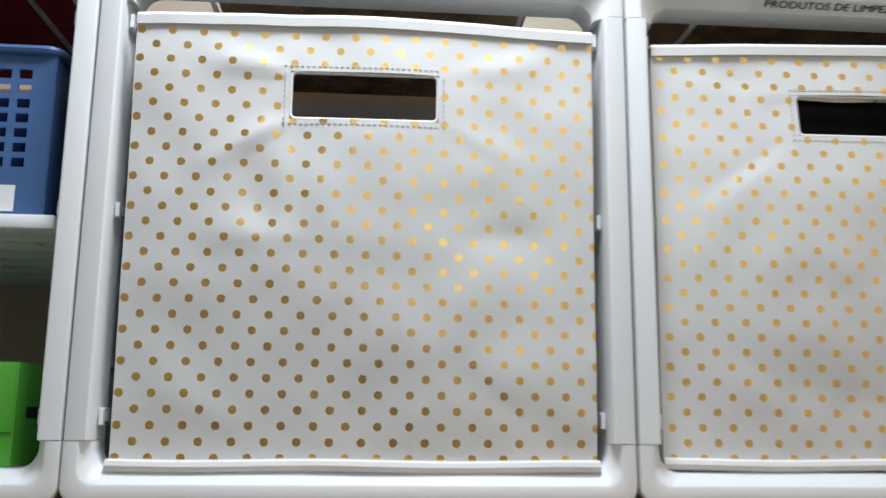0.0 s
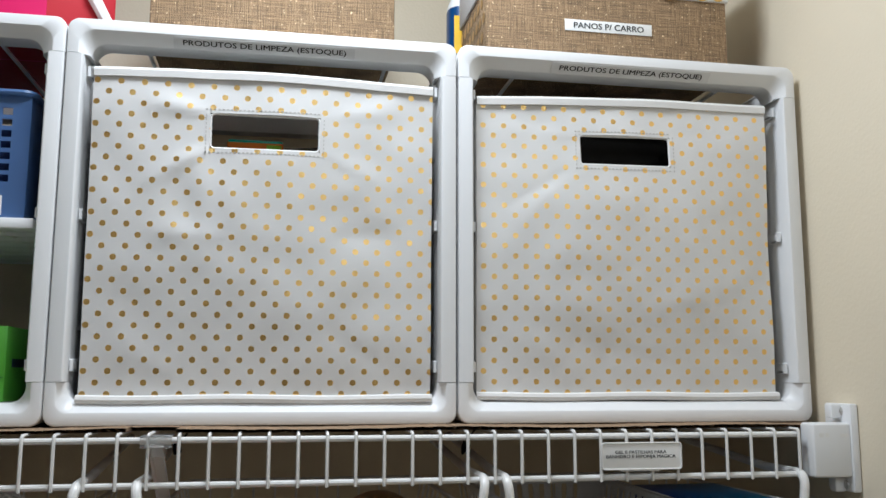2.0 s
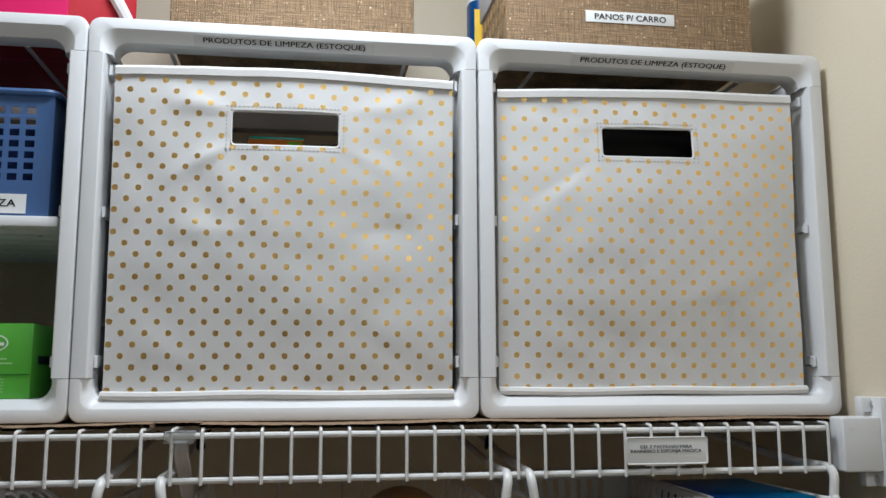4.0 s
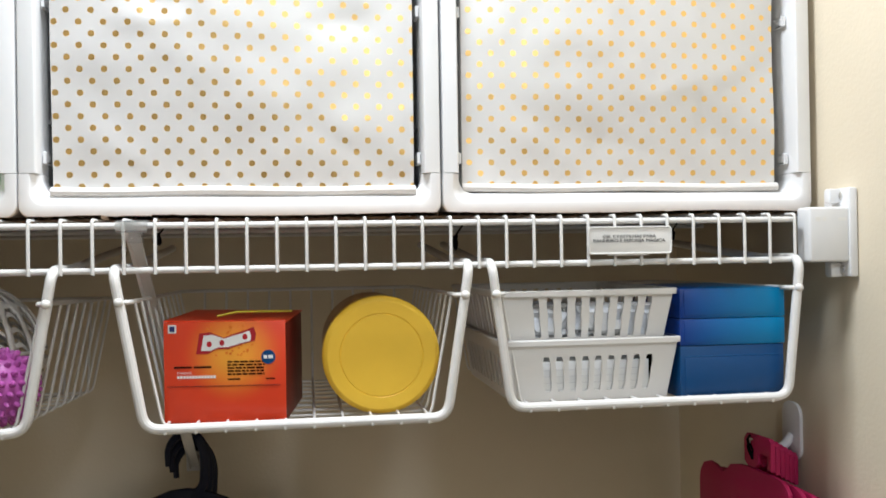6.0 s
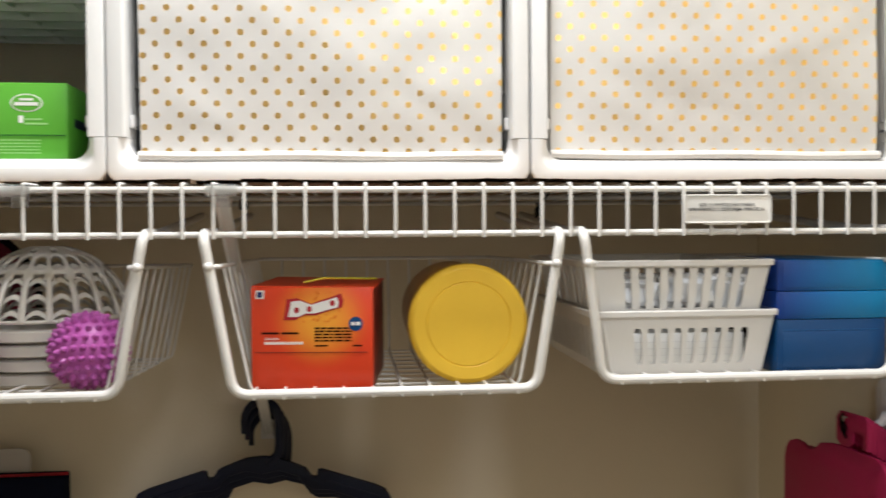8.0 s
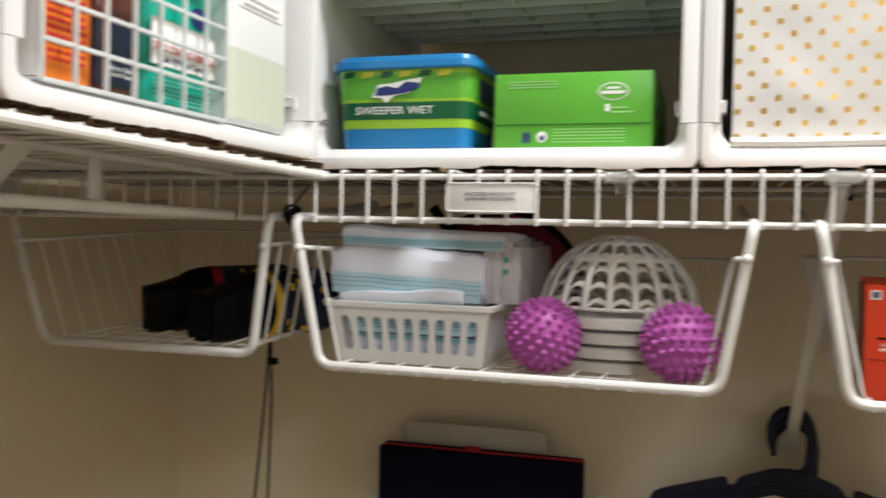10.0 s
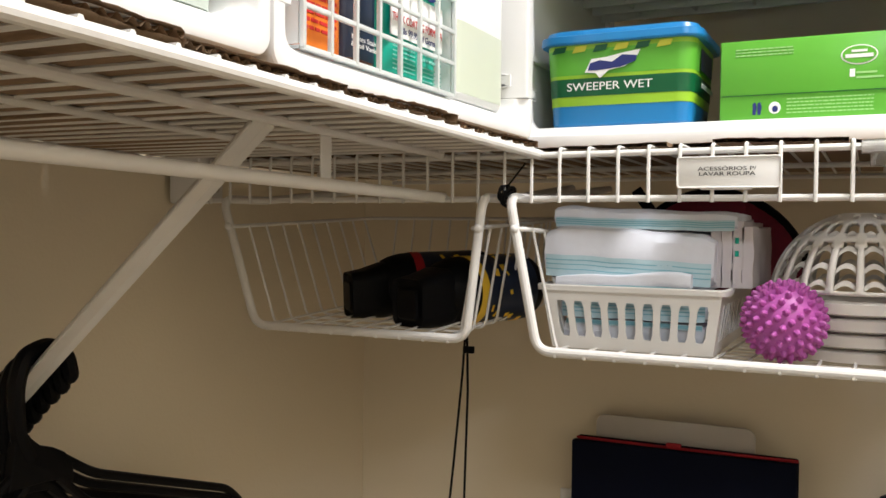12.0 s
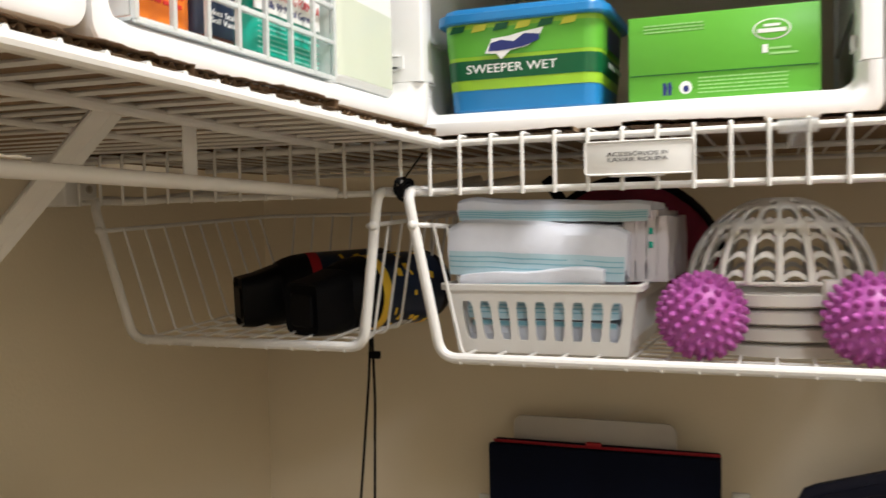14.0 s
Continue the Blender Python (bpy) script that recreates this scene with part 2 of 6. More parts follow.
def round_rect(x0, x1, z0, z1, r, n=5):
    out = []
    for cx, cz, a0 in ((x1 - r, z1 - r, 0), (x0 + r, z1 - r, 90), (x0 + r, z0 + r, 180), (x1 - r, z0 + r, 270)):
        for i in range(n + 1):
            a = radians(a0 + 90 * i / n)
            out.append((cx + r * math.cos(a), cz + r * math.sin(a)))
    return out


def ellipse(cx, cz, rx, rz, n=28):
    return [(cx + rx * math.cos(2 * math.pi * i / n), cz + rz * math.sin(2 * math.pi * i / n)) for i in range(n)]


def loft(rows, n=5):
    """Rounded rectangles (x0, x1, y0, y1, z, r) joined from below."""
    bm = bmesh.new()
    rings = [[bm.verts.new((x, y, z)) for x, y in round_rect(x0, x1, y0, y1, r, n)] for x0, x1, y0, y1, z, r in rows]
    for A, B in zip(rings, rings[1:]):
        for k in range(len(A)):
            bm.faces.new((A[k], A[(k + 1) % len(A)], B[(k + 1) % len(A)], B[k]))
    bm.faces.new(rings[0][::-1])
    bm.faces.new(rings[-1])
    return bm


def words(name, body, width, height, m, material, parent, label=""):
    """Lettering in the built-in font, fitted to a width and height; m takes its x, y plane to its place."""
    cu = bpy.data.curves.new(name, "FONT")
    cu.body, cu.align_x, cu.align_y, cu.size = body, "CENTER", "CENTER", 1
    cu.space_line = 0.95
    cu.resolution_u = 3
    tmp = new(name + "_curve", cu)
    bpy.context.view_layer.update()
    me = bpy.data.meshes.new_from_object(tmp.evaluated_get(bpy.context.evaluated_depsgraph_get()))
    bpy.data.objects.remove(tmp)
    co = np.array([v.co[:] for v in me.vertices])
    lo, hi = co.min(0), co.max(0)
    s = Matrix.Diagonal((width / (hi[0] - lo[0]), height / (hi[1] - lo[1]), 1, 1)) @ Matrix.Translation((-(lo[0] + hi[0]) / 2, -(lo[1] + hi[1]) / 2, 0))
    me.transform(s)
    # a second, slightly shifted layer gives the strokes their weight
    heavy = bmesh.new()
    heavy.from_mesh(me)
    me.transform(Matrix.Translation((0.03 * height / (1 + body.count("\n")), 0, 0.00015)))
    heavy.from_mesh(me)
    heavy.to_mesh(me)
    heavy.free()
    me.materials.clear()
    me.materials.append(material)
    me.name = name
    ob = new(name, me)
    ob.parent = parent
    ob.matrix_basis = m
    if label:
        tagged(ob, label)
    return ob


def front(x, y, z, tilt=0.0):
    """The pose of lettering on a face that looks towards -y."""
    return pose(x, y, z, 90 + tilt, 0, 0)


def bars(rows, y=0.0, thick=0.0003):
    """Plain printed bars: (x0, x1, z0, z1) each, on a face towards -y."""
    bm = bmesh.new()
    for x0, x1, z0, z1 in rows:
        box(bm, x0, x1, y - thick, y, z0, z1)
    return bm


def lines_of(x0, x1, z_top, n, pitch, h, rng, gap=0.35):
    """Bars for unreadable lines, broken into word lengths."""
    out = []
    for i in range(n):
        z = z_top - i * pitch
        x = x0
        while x < x1:
            w = min(x1 - x, h * rng.uniform(1.5, 5))
            out.append((x, x + w, z - h, z))
            x += w + h * gap * 2
    return out


# ---- the room ----
XL, XR, YB, YF = -0.768, 0.745, 0.405, -1.9


def slab(name, x0, x1, y0, y1, z0, z1, material, label, category):
    ob = part(name, abox(x0, x1, y0, y1, z0, z1), material, None, "", False)
    return tagged(ob, label, category, kind="structure")


slab("wall_north", XL - 0.1, XR + 0.1, YB, YB + 0.1, 0, CEIL, M_WALL, "cream painted back wall of the closet", "wall")
slab("wall_west", XL - 0.1, XL, YF, YB, 0, CEIL, M_WALL, "cream painted side wall beside the hanging rod", "wall")
slab("wall_east", XR, XR + 0.1, YF, YB, 0, CEIL, M_WALL, "cream painted side wall with a white hook", "wall")
bm = abox(XL - 0.1, -0.42, YF - 0.1, YF, 0, CEIL)
box(bm, 0.42, XR + 0.1, YF - 0.1, YF, 0, CEIL)
box(bm, -0.42, 0.42, YF - 0.1, YF, 2.1, CEIL)
tagged(part("wall_south", bm, M_WALL, None, "", False), "cream painted wall with an open doorway", "wall", kind="structure")
slab("floor", XL - 0.1, XR + 0.1, YF - 1.2, YB + 0.1, -0.06, 0, M_FLOOR, "beige closet floor", "floor")
slab("ceiling", XL - 0.1, XR + 0.1, YF - 0.1, YB + 0.1, CEIL, CEIL + 0.06, M_CEIL, "white painted closet ceiling", "ceiling")

M_GLOW = bpy.data.materials.new("lamp_diffuser")
M_GLOW.use_nodes = True
M_GLOW.node_tree.nodes["Principled BSDF"].inputs["Emission Color"].default_value = (1, 0.95, 0.87, 1)
M_GLOW.node_tree.nodes["Principled BSDF"].inputs["Emission Strength"].default_value = 4
lamp = thing("ceiling_lamp", "round white flush ceiling lamp, switched on", "ceiling lamp", (LAMP[0], LAMP[1], CEIL), group="ceiling lamps")
part("base", lathe(bmesh.new(), [(0.17, 0), (0.175, -0.006), (0.175, -0.02), (0.165, -0.026)]), M_LABEL, lamp)
part("diffuser", lathe(bmesh.new(), [(0.158, -0.027), (0.155, -0.045), (0.135, -0.066), (0.09, -0.079), (0.0, -0.083)]), M_GLOW, lamp, "glowing frosted diffuser")
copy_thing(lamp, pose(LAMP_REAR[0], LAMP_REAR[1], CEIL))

# ---- wire shelf on the back wall ----
P = 0.0254
Z_DECK = 1.7435
shelf = thing("wire_shelf", "white vinyl-coated wire shelf with a front lip", "wire shelf")
K0, K1 = -28, 27
wire = part("wire", rod(fillet([(0, YB - 0.006, Z_DECK), (0, -0.0025, Z_DECK), (0, -0.0025, 1.697)], 0.004, 3), 0.00155, 6), M_WIRE, shelf)
wire.matrix_basis = pose(K0 * P, 0, 0)
for k in range(K0 + 1, K1 + 1):
    again("wire", wire, shelf, pose(k * P, 0, 0, 0, 0, 0))
for y, z, r in ((0.0015, 1.7005, 0.0028), (0.0025, 1.7385, 0.0028), (0.2, 1.7390, 0.0028), (YB - 0.012, 1.7390, 0.0028)):
    part("rail", rod([(K0 * P - 0.003, y, z), (K1 * P + 0.003, y, z)], r, 10), M_WIRE, shelf)


def end_cap(x, side):
    """The bracket that holds the lip's end on the side wall; side: 1 for a wall on the +x side."""
    cap = thing("shelf_bracket", "white plastic end bracket screwed to the wall", "bracket", (x, 0, 0), 0 if side > 0 else 180)
    part("socket", abox(-0.049, -0.008, -0.011 if side > 0 else -0.014, 0.012, 1.6975, 1.7495, 0.003, 3), M_PLASTIC, cap)
    if side > 0:
        part("wall_plate", abox(-0.009, -0.0005, -0.013, 0.03, 1.683, 1.768, 0.002), M_PLASTIC, cap)
        spots = ((0.0, 1.6895), (0.003, 1.7605))
    else:
        part("wall_plate", abox(-0.009, -0.0005, -0.074, -0.004, 1.705, 1.760, 0.002), M_PLASTIC, cap)
        spots = ((-0.062, 1.716), (-0.062, 1.749))
    for y, z in spots:
        scr = bmesh.new()
        lathe(scr, [(0.0045, 0), (0.0042, 0.0015), (0.002, 0.0025)], 12)
        s = part("screw", scr, M_STEEL, cap)
        s.matrix_basis = pose(-0.0088, y, z, 0, -90, 0)
        if side > 0:
            part("lug", abox(-0.02, -0.008, 0.001, 0.012, z - 0.007, z + 0.007, 0.002), M_PLASTIC, cap)
    if side > 0:
        part("embossed_mark", bars([(-0.043, -0.038, 1.736, 1.740), (-0.036, -0.032, 1.736, 1.740), (-0.02, -0.011, 1.7365, 1.7395)], -0.0108), M_LABEL, cap)
    return cap


end_cap(XR, 1)
end_cap(XL, -1)


def wall_brace(name, a, b, across, w=0.020, clip=True):
    """A folded steel strip from under a shelf down to the wall."""
    A, B, S = Vector(a), Vector(b), Vector(across)
    th = thing(name, "white painted steel shelf support brace", "brace")
    d = (B - A).normalized()
    up = d.cross(S).normalized()
    bm = bmesh.new()
    secs = []
    for p, k in ((A, 1.0), (A + d * 0.02, 1.0), (B - d * 0.03, 1.0), (B, 1.0)):
        secs.append([bm.verts.new(p + S * (w / 2) * s + up * h) for s, h in ((-1, 0.003), (-0.7, -0.001), (0.7, -0.001), (1, 0.003), (1, 0.0015), (0.7, -0.0025), (-0.7, -0.0025), (-1, 0.0015))])
    for s, t in zip(secs, secs[1:]):
        for k in range(8):
            bm.faces.new((s[k], s[(k + 1) % 8], t[(k + 1) % 8], t[k]))
    bm.faces.new(secs[0])
    bm.faces.new(secs[-1][::-1])
    part("strip", bm, M_WIRE, th)
    if not clip:
        return th
    hook = rod(fillet([A + up * -0.002 - S * 0.006, A - d * 0.012 + Vector((0, 0, 0.004)), A - d * 0.012 + S * 0.006 + Vector((0, 0, 0.004)), A + S * 0.006], 0.004), 0.002, 6)
    part("clip", hook, M_WIRE, th)
    return th


brace_b = wall_brace("shelf_brace", (0.082, 0.006, 1.7335), (0.082, YB - 0.004, 1.440), (1, 0, 0), 0.0125, False)
part("foot", abox(0.071, 0.093, YB - 0.004, YB - 0.0005, 1.435, 1.475, 0.001), M_WIRE, brace_b)
scr = part("screw", lathe(bmesh.new(), [(0.0045, 0), (0.0042, 0.0015), (0.002, 0.0025)], 12), M_STEEL, brace_b)
scr.matrix_basis = pose(0.084, YB - 0.004, 1.452, 90)

for x in (0.083, -0.083):
    cp = thing("clear_clip", "clear plastic clip on the wire shelf lip", "clip", (x, 0, 0), group="clear clips")
    bm = abox(-0.013, 0.013, -0.0062, 0.022, 1.7415, 1.7428, 0.0004)
    box(bm, -0.013, 0.013, -0.0066, -0.0054, 1.7325, 1.7425, 0.0004)
    box(bm, -0.007, 0.007, 0.0100, 0.0112, 1.7240, 1.7420, 0.0004)
    part("bent_sheet", bm, M_CLIP, cp)

# ---- wire shelf on the side wall, with its hanging rod ----
side = thing("side_wire_shelf", "white wire shelf along the side wall with a hanging rod", "wire shelf")
XF = -0.352
RISE = 0.0130
swire = part("wire", rod([(XL + 0.004, 0, 1.7465), (XF + 0.0015, 0, 1.7432)], 0.0018, 6), M_WIRE, side)
swire.matrix_basis = pose(0, -0.012, 0)
for k in range(1, 46):
    y = -0.012 - k * P
    again("wire", swire, side, pose(0, y, -RISE * y))


def side_rail(name, x, z, y0, r, n):
    part(name, rod([(x, y0, z - RISE * y0), (x, -1.2, z + RISE * 1.2)], r, n), M_WIRE, side)


side_rail("front_rail", XF, 1.7392, 0.012, 0.0042, 12)
side_rail("middle_rail", -0.444, 1.7415, -0.002, 0.0040, 12)
side_rail("thin_rail", -0.548, 1.7425, -0.06, 0.003, 10)
side_rail("back_rail", XL + 0.012, 1.7425, -0.06, 0.003, 10)
side_rail("hanging_rod", -0.444, 1.7022, 0.004, 0.0048, 14)
for y in (-0.185, -0.62):
    part("strap", abox(-0.449, -0.4475, y - 0.007, y + 0.007, 1.700 - RISE * y, 1.742 - RISE * y, 0.0005), M_WIRE, side)
wall_brace("side_shelf_brace", (-0.4490, -0.260, 1.7425), (XL + 0.004, -0.260, 1.4690), (0, 1, 0), 0.0235)
# spring anchors that clip the shelf's back edge to the wall
anchor = thing("wall_anchor", "white plastic wall clips with small spring loops", "wall clip", (XL, -0.02, 1.7545))
part("rail_strip", abox(0.0004, 0.006, -0.50, 0.030, 0.003, 0.008, 0.001), M_WIRE, anchor)
for y in (-0.035, -0.012, 0.008):
    part("loop", rod([(0.004 + 0.004 * math.sin(t), y + 0.0065 * math.cos(t), -0.001 + 0.0055 * math.sin(t)) for t in [2 * math.pi * i / 14 for i in range(14)]], 0.0017, 6, True), M_WIRE, anchor)
part("tab", abox(0.0004, 0.005, -0.064, -0.059, -0.005, 0.004, 0.001), M_WIRE, anchor)

# ---- stacking crates ----
CW, CH, CD = 0.379, 0.3815, 0.335
BACK = 0.034
PROFILE_POST = [(0.0, BACK), (0.0, 0.0016), (0.0005, 0.0005), (0.0016, 0.0), (0.0140, 0.0), (0.0150, 0.0006), (0.0158, 0.0030), (0.0172, BACK)]
PROFILE_LOW = [(0.0, BACK), (0.0, 0.0020), (0.0006, 0.0006), (0.0020, 0.0), (0.0088, 0.0), (0.0100, 0.0006), (0.0165, 0.0105), (0.0172, 0.0125), (0.0172, BACK)]
PROFILE_TOP = [(0.0, BACK), (0.0, 0.0024), (0.0007, 0.0007), (0.0024, 0.0), (0.0110, 0.0), (0.0122, 0.0007), (0.0215, 0.0100), (0.0220, 0.0120), (0.0220, BACK)]
INSET = 0.020


def frame_piece(stations, profile):
    """Sweep the rim's section along stations (outer point, inner point) in x and z."""
    bm = bmesh.new()
    secs = [[bm.verts.new((ox + (ix - ox) * d / INSET, y, oz + (iz - oz) * d / INSET)) for d, y in profile] for ox, oz, ix, iz in stations]
    n = len(profile)
    for A, B in zip(secs, secs[1:]):
        for k in range(n):
            bm.faces.new((A[k], A[(k + 1) % n], B[(k + 1) % n], B[k]))
    bm.faces.new(secs[0])
    bm.faces.new(secs[-1][::-1])
    return bm


def corner(w, h, sx, sz, a0, a1, n=8, drop=0.0):
    """Stations round one corner of the rim: a tight outer and a wide inner radius."""
    out = []
    ro, ri = 0.011, 0.0145
    ox, oz = (w - ro if sx > 0 else ro), (h - ro if sz > 0 else ro - drop)
    ix, iz = (w - INSET - ri if sx > 0 else INSET + ri), (h - INSET - ri if sz > 0 else INSET + ri)
    for i in range(n + 1):
        a = radians(a0 + (a1 - a0) * i / n)
        out.append((ox + ro * math.cos(a), oz + ro * math.sin(a), ix + ri * math.cos(a), iz + ri * math.sin(a)))
    return out


def crate(label, at, turn=0.0, divider=None, drop=0.0):
    th = thing("storage_crate", label, "crate", at, turn, group="stacking crates")
    w, h, d = CW, CH, CD
    E = 0.0350
    for flip in (1, -1):
        low_p, top_p, post_p = [[(q, y if flip > 0 else d - y) for q, y in pr] for pr in (PROFILE_LOW, PROFILE_TOP, PROFILE_POST)]
        low = [(0, E, INSET, E)] + corner(w, h, -1, -1, 180, 270, 8, drop) + corner(w, h, 1, -1, 270, 360, 8, drop) + [(w, E, w - INSET, E)]
        top = [(0, h - E, INSET, h - E)] + corner(w, h, -1, 1, 180, 90) + corner(w, h, 1, 1, 90, 0) + [(w, h - E, w - INSET, h - E)]
        part("bottom_rail", frame_piece(low, low_p), M_PLASTIC, th)
        part("top_rail", frame_piece(top, top_p), M_PLASTIC, th)
        for x, ix in ((0.0004, INSET), (w - 0.0004, w - INSET)):
            part("post", frame_piece([(x, E + 0.0005, ix, E + 0.0005), (x, h - E - 0.0005, ix, h - E - 0.0005)], post_p), M_PLASTIC, th)
    # side walls with ribs, clips, floor and slatted top
    for s, x in ((1, 0.010), (-1, w - 0.010)):
        bm = abox(min(x, x + s * 0.0025), max(x, x + s * 0.0025), 0.03, d - 0.03, 0.016, h - 0.016)
        for z in (0.085, 0.27):
            box(bm, min(x, x + s * 0.006), max(x, x + s * 0.006), 0.03, d - 0.03, z, z + 0.004)
        part("side_panel", bm, M_PLASTIC, th)
        for z in (0.0465, 0.1885, 0.3290):
            bm = abox(min(x, x + s * 0.0105), max(x, x + s * 0.0105), 0.018, 0.034, z - 0.0015, z + 0.0015, 0.0006)
            box(bm, min(x, x + s * 0.0105), max(x, x + s * 0.0105), 0.018, 0.034, z + 0.0075, z + 0.010, 0.0006)
            box(bm, min(x + s * 0.0078, x + s * 0.0105), max(x + s * 0.0078, x + s * 0.0105), 0.014, 0.03, z - 0.001, z + 0.009)
            part("clip", bm, M_PLASTIC, th)
    part("floor_panel", abox(0.010, w - 0.010, 0.03, d - 0.03, 0.012, 0.0165), M_PLASTIC, th)

    def panel(name, z):
        if name == "top_panel":
            pn = part(name, rod([(x, y, z + 0.010) for x, y in round_rect(0.012, w - 0.012, 0.032, d - 0.032, 0.01, 3)], 0.002, 6, True), M_PLASTIC, th, "open grid top")
            bar = part("grid_bar", abox(0, 0.003, 0.032, d - 0.032, z + 0.008, z + 0.0112), M_PLASTIC, pn)
            bar.matrix_basis = pose(0.068, 0, 0)
            for x in (0.308,):
                again("grid_bar", bar, pn, pose(x, 0, 0))
            return
        pn = part(name, abox(0.010, w - 0.010, 0.03, d - 0.03, z + 0.009, z + 0.0112), M_PLASTIC, th)
        one = part("slat", abox(0.012, w - 0.012, 0, 0.004, z, z + 0.0092), M_PLASTIC, pn)
        one.matrix_basis = pose(0, 0.055, 0)
        for i in range(1, 7):
            again("slat", one, pn, pose(0, 0.055 + i * 0.038, 0))
        two = part("rib", abox(0, 0.0025, 0.032, d - 0.032, z + 0.003, z + 0.0092), M_PLASTIC, pn)
        two.matrix_basis = pose(0.06, 0, 0)
        for i in range(1, 5):
            again("rib", two, pn, pose(0.06 + i * 0.065, 0, 0))

    panel("top_panel", h - 0.026)
    if divider:
        panel("divider_shelf", divider - 0.0105)
        part("divider_edge", abox(0.0195, w - 0.0195, 0.008, 0.031, divider - 0.010, divider, 0.0015), M_PLASTIC, th)
    return th


ZC = 1.7525
YC = 0.05
X0, X1, X2 = -0.4035, -0.0235, 0.3575
c0 = crate("white plastic crate with a middle shelf on the wire shelf", (X0, YC, ZC), divider=0.186, drop=0.0045)
c1 = crate("white plastic crate holding a dotted fabric bin", (X1, YC, ZC), drop=0.0045)
c2 = crate("white plastic crate holding a dotted fabric bin beside the wall", (X2, YC, ZC), drop=0.0045)
XS = -0.362
YA = -0.363
ca = crate("white plastic crate holding cleaning bottles, facing sideways", (XS, YA, ZC + 0.0015), 90)
cb = crate("white plastic crate on the side shelf, facing sideways", (XS, YA - 0.381, ZC + 0.0060), 90)
for th, x0, x1 in ((c1, 0.1065, 0.2655), (c2, 0.1095, 0.2705)):
    # label on the sloping inner edge of the top rail
    slope = math.degrees(math.atan2(0.0093, 0.0093))
    zc, yc = CH - 0.0168, 0.0053
    tape = part("label_tape", abox(x0 - 0.009, x1 + 0.009, -0.00025, 0.0, -0.0062, 0.0062), M_TAPE, th, "clear tape label")
    tape.matrix_basis = pose(0, yc - 0.0004, zc - 0.0004, slope, 0, 0)
    t = words("lettering", "PRODUTOS DE LIMPEZA (ESTOQUE)", x1 - x0, 0.0073, pose((x0 + x1) / 2, yc - 0.0009, zc - 0.0009, 90 + slope, 0, 0), M_BLACKTEXT, th, "black label lettering")

# ---- corrugated cardboard under the crates ----


def cardboard(name, x0, x1, y0, y1, z, turn_edge, rng, k=1.0):
    th = thing(name, "torn brown corrugated cardboard sheet under the crates", "cardboard", (0, 0, 0))
    bm = bmesh.new()
    n = int((x1 - x0) / 0.006)
    top, bot = [], []
    for i in range(n + 1):
        x = x0 + (x1 - x0) * i / n
        e = rng.uniform(-0.002, 0.002) + 0.002 * math.sin(x * 40)
        dz = k * (0.0012 * math.sin(x * 23) + rng.uniform(-0.0004, 0.0004))
        top.append(((x, y0 + e, z + 0.0043 * k + dz), (x, y1, z + 0.0040 * k)))
        bot.append(((x, y0 + e + rng.uniform(0, 0.002), z + dz * 0.6), (x, y1, z)))
    vt = [[bm.verts.new(p) for p in r] for r in top]
    vb = [[bm.verts.new(p) for p in r] for r in bot]
    for i in range(n):
        bm.faces.new((vt[i][0], vt[i][1], vt[i + 1][1], vt[i + 1][0]))
        bm.faces.new((vb[i][0], vb[i + 1][0], vb[i + 1][1], vb[i][1]))
        bm.faces.new((vt[i][1], vb[i][1], vb[i + 1][1], vt[i + 1][1]))
    bm.faces.new((vt[0][0], vb[0][0], vb[0][1], vt[0][1]))
    bm.faces.new((vt[n][0], vt[n][1], vb[n][1], vb[n][0]))
    part("liner", bm, M_CARD, th, smooth=False)
    # the wavy fluting seen at the open edge
    bm = bmesh.new()
    m = int((x1 - x0) / 0.0012)
    pa = [Vector((x0 + (x1 - x0) * i / m, y0 + 0.0035, z + k * 0.0022 + k * 0.0014 * math.sin(i * 0.95) + k * 0.0009 * math.sin((x0 + (x1 - x0) * i / m) * 23))) for i in range(m + 1)]
    va = [[bm.verts.new(p), bm.verts.new(p + Vector((0, 0.03, 0)))] for p in pa]
    for A, B in zip(va, va[1:]):
        bm.faces.new((A[0], A[1], B[1], B[0]))
    part("fluting", bm, M_CARD, th, smooth=False)
    th.matrix_basis = turn_edge
    return th


rng = random.Random(4)
# the first sheet, in the corner, is added only to block light leaking through the deck
for x0, x1, y0 in ((-0.755, -0.337, 0.022), (-0.335, -0.243, 0.012), (-0.242, -0.206, 0.034), (-0.205, -0.105, 0.007), (-0.104, -0.069, 0.03), (-0.068, 0.055, 0.012), (0.056, 0.097, 0.032), (0.098, 0.345, 0.005), (0.346, 0.60, 0.006), (0.602, 0.73, 0.009)):
    cardboard("cardboard_sheet", x0, x1, y0, 0.39, Z_DECK + 0.0008, Matrix.Identity(4), rng, 0.72)
# side sheets are carried on without gaps to the wall to keep lamp light out
for a, b in ((-0.16, 0.016), (-0.30, -0.161), (-0.43, -0.301), (-0.75, -0.431)):
    cardboard("cardboard_sheet", a, b, 0.0, 0.405, 1.7458 - RISE * (a + b) / 2, pose(XF - 0.003, 0, 0, 0, 0, 90), rng, 1.1)

# ---- dotted fabric bins ----


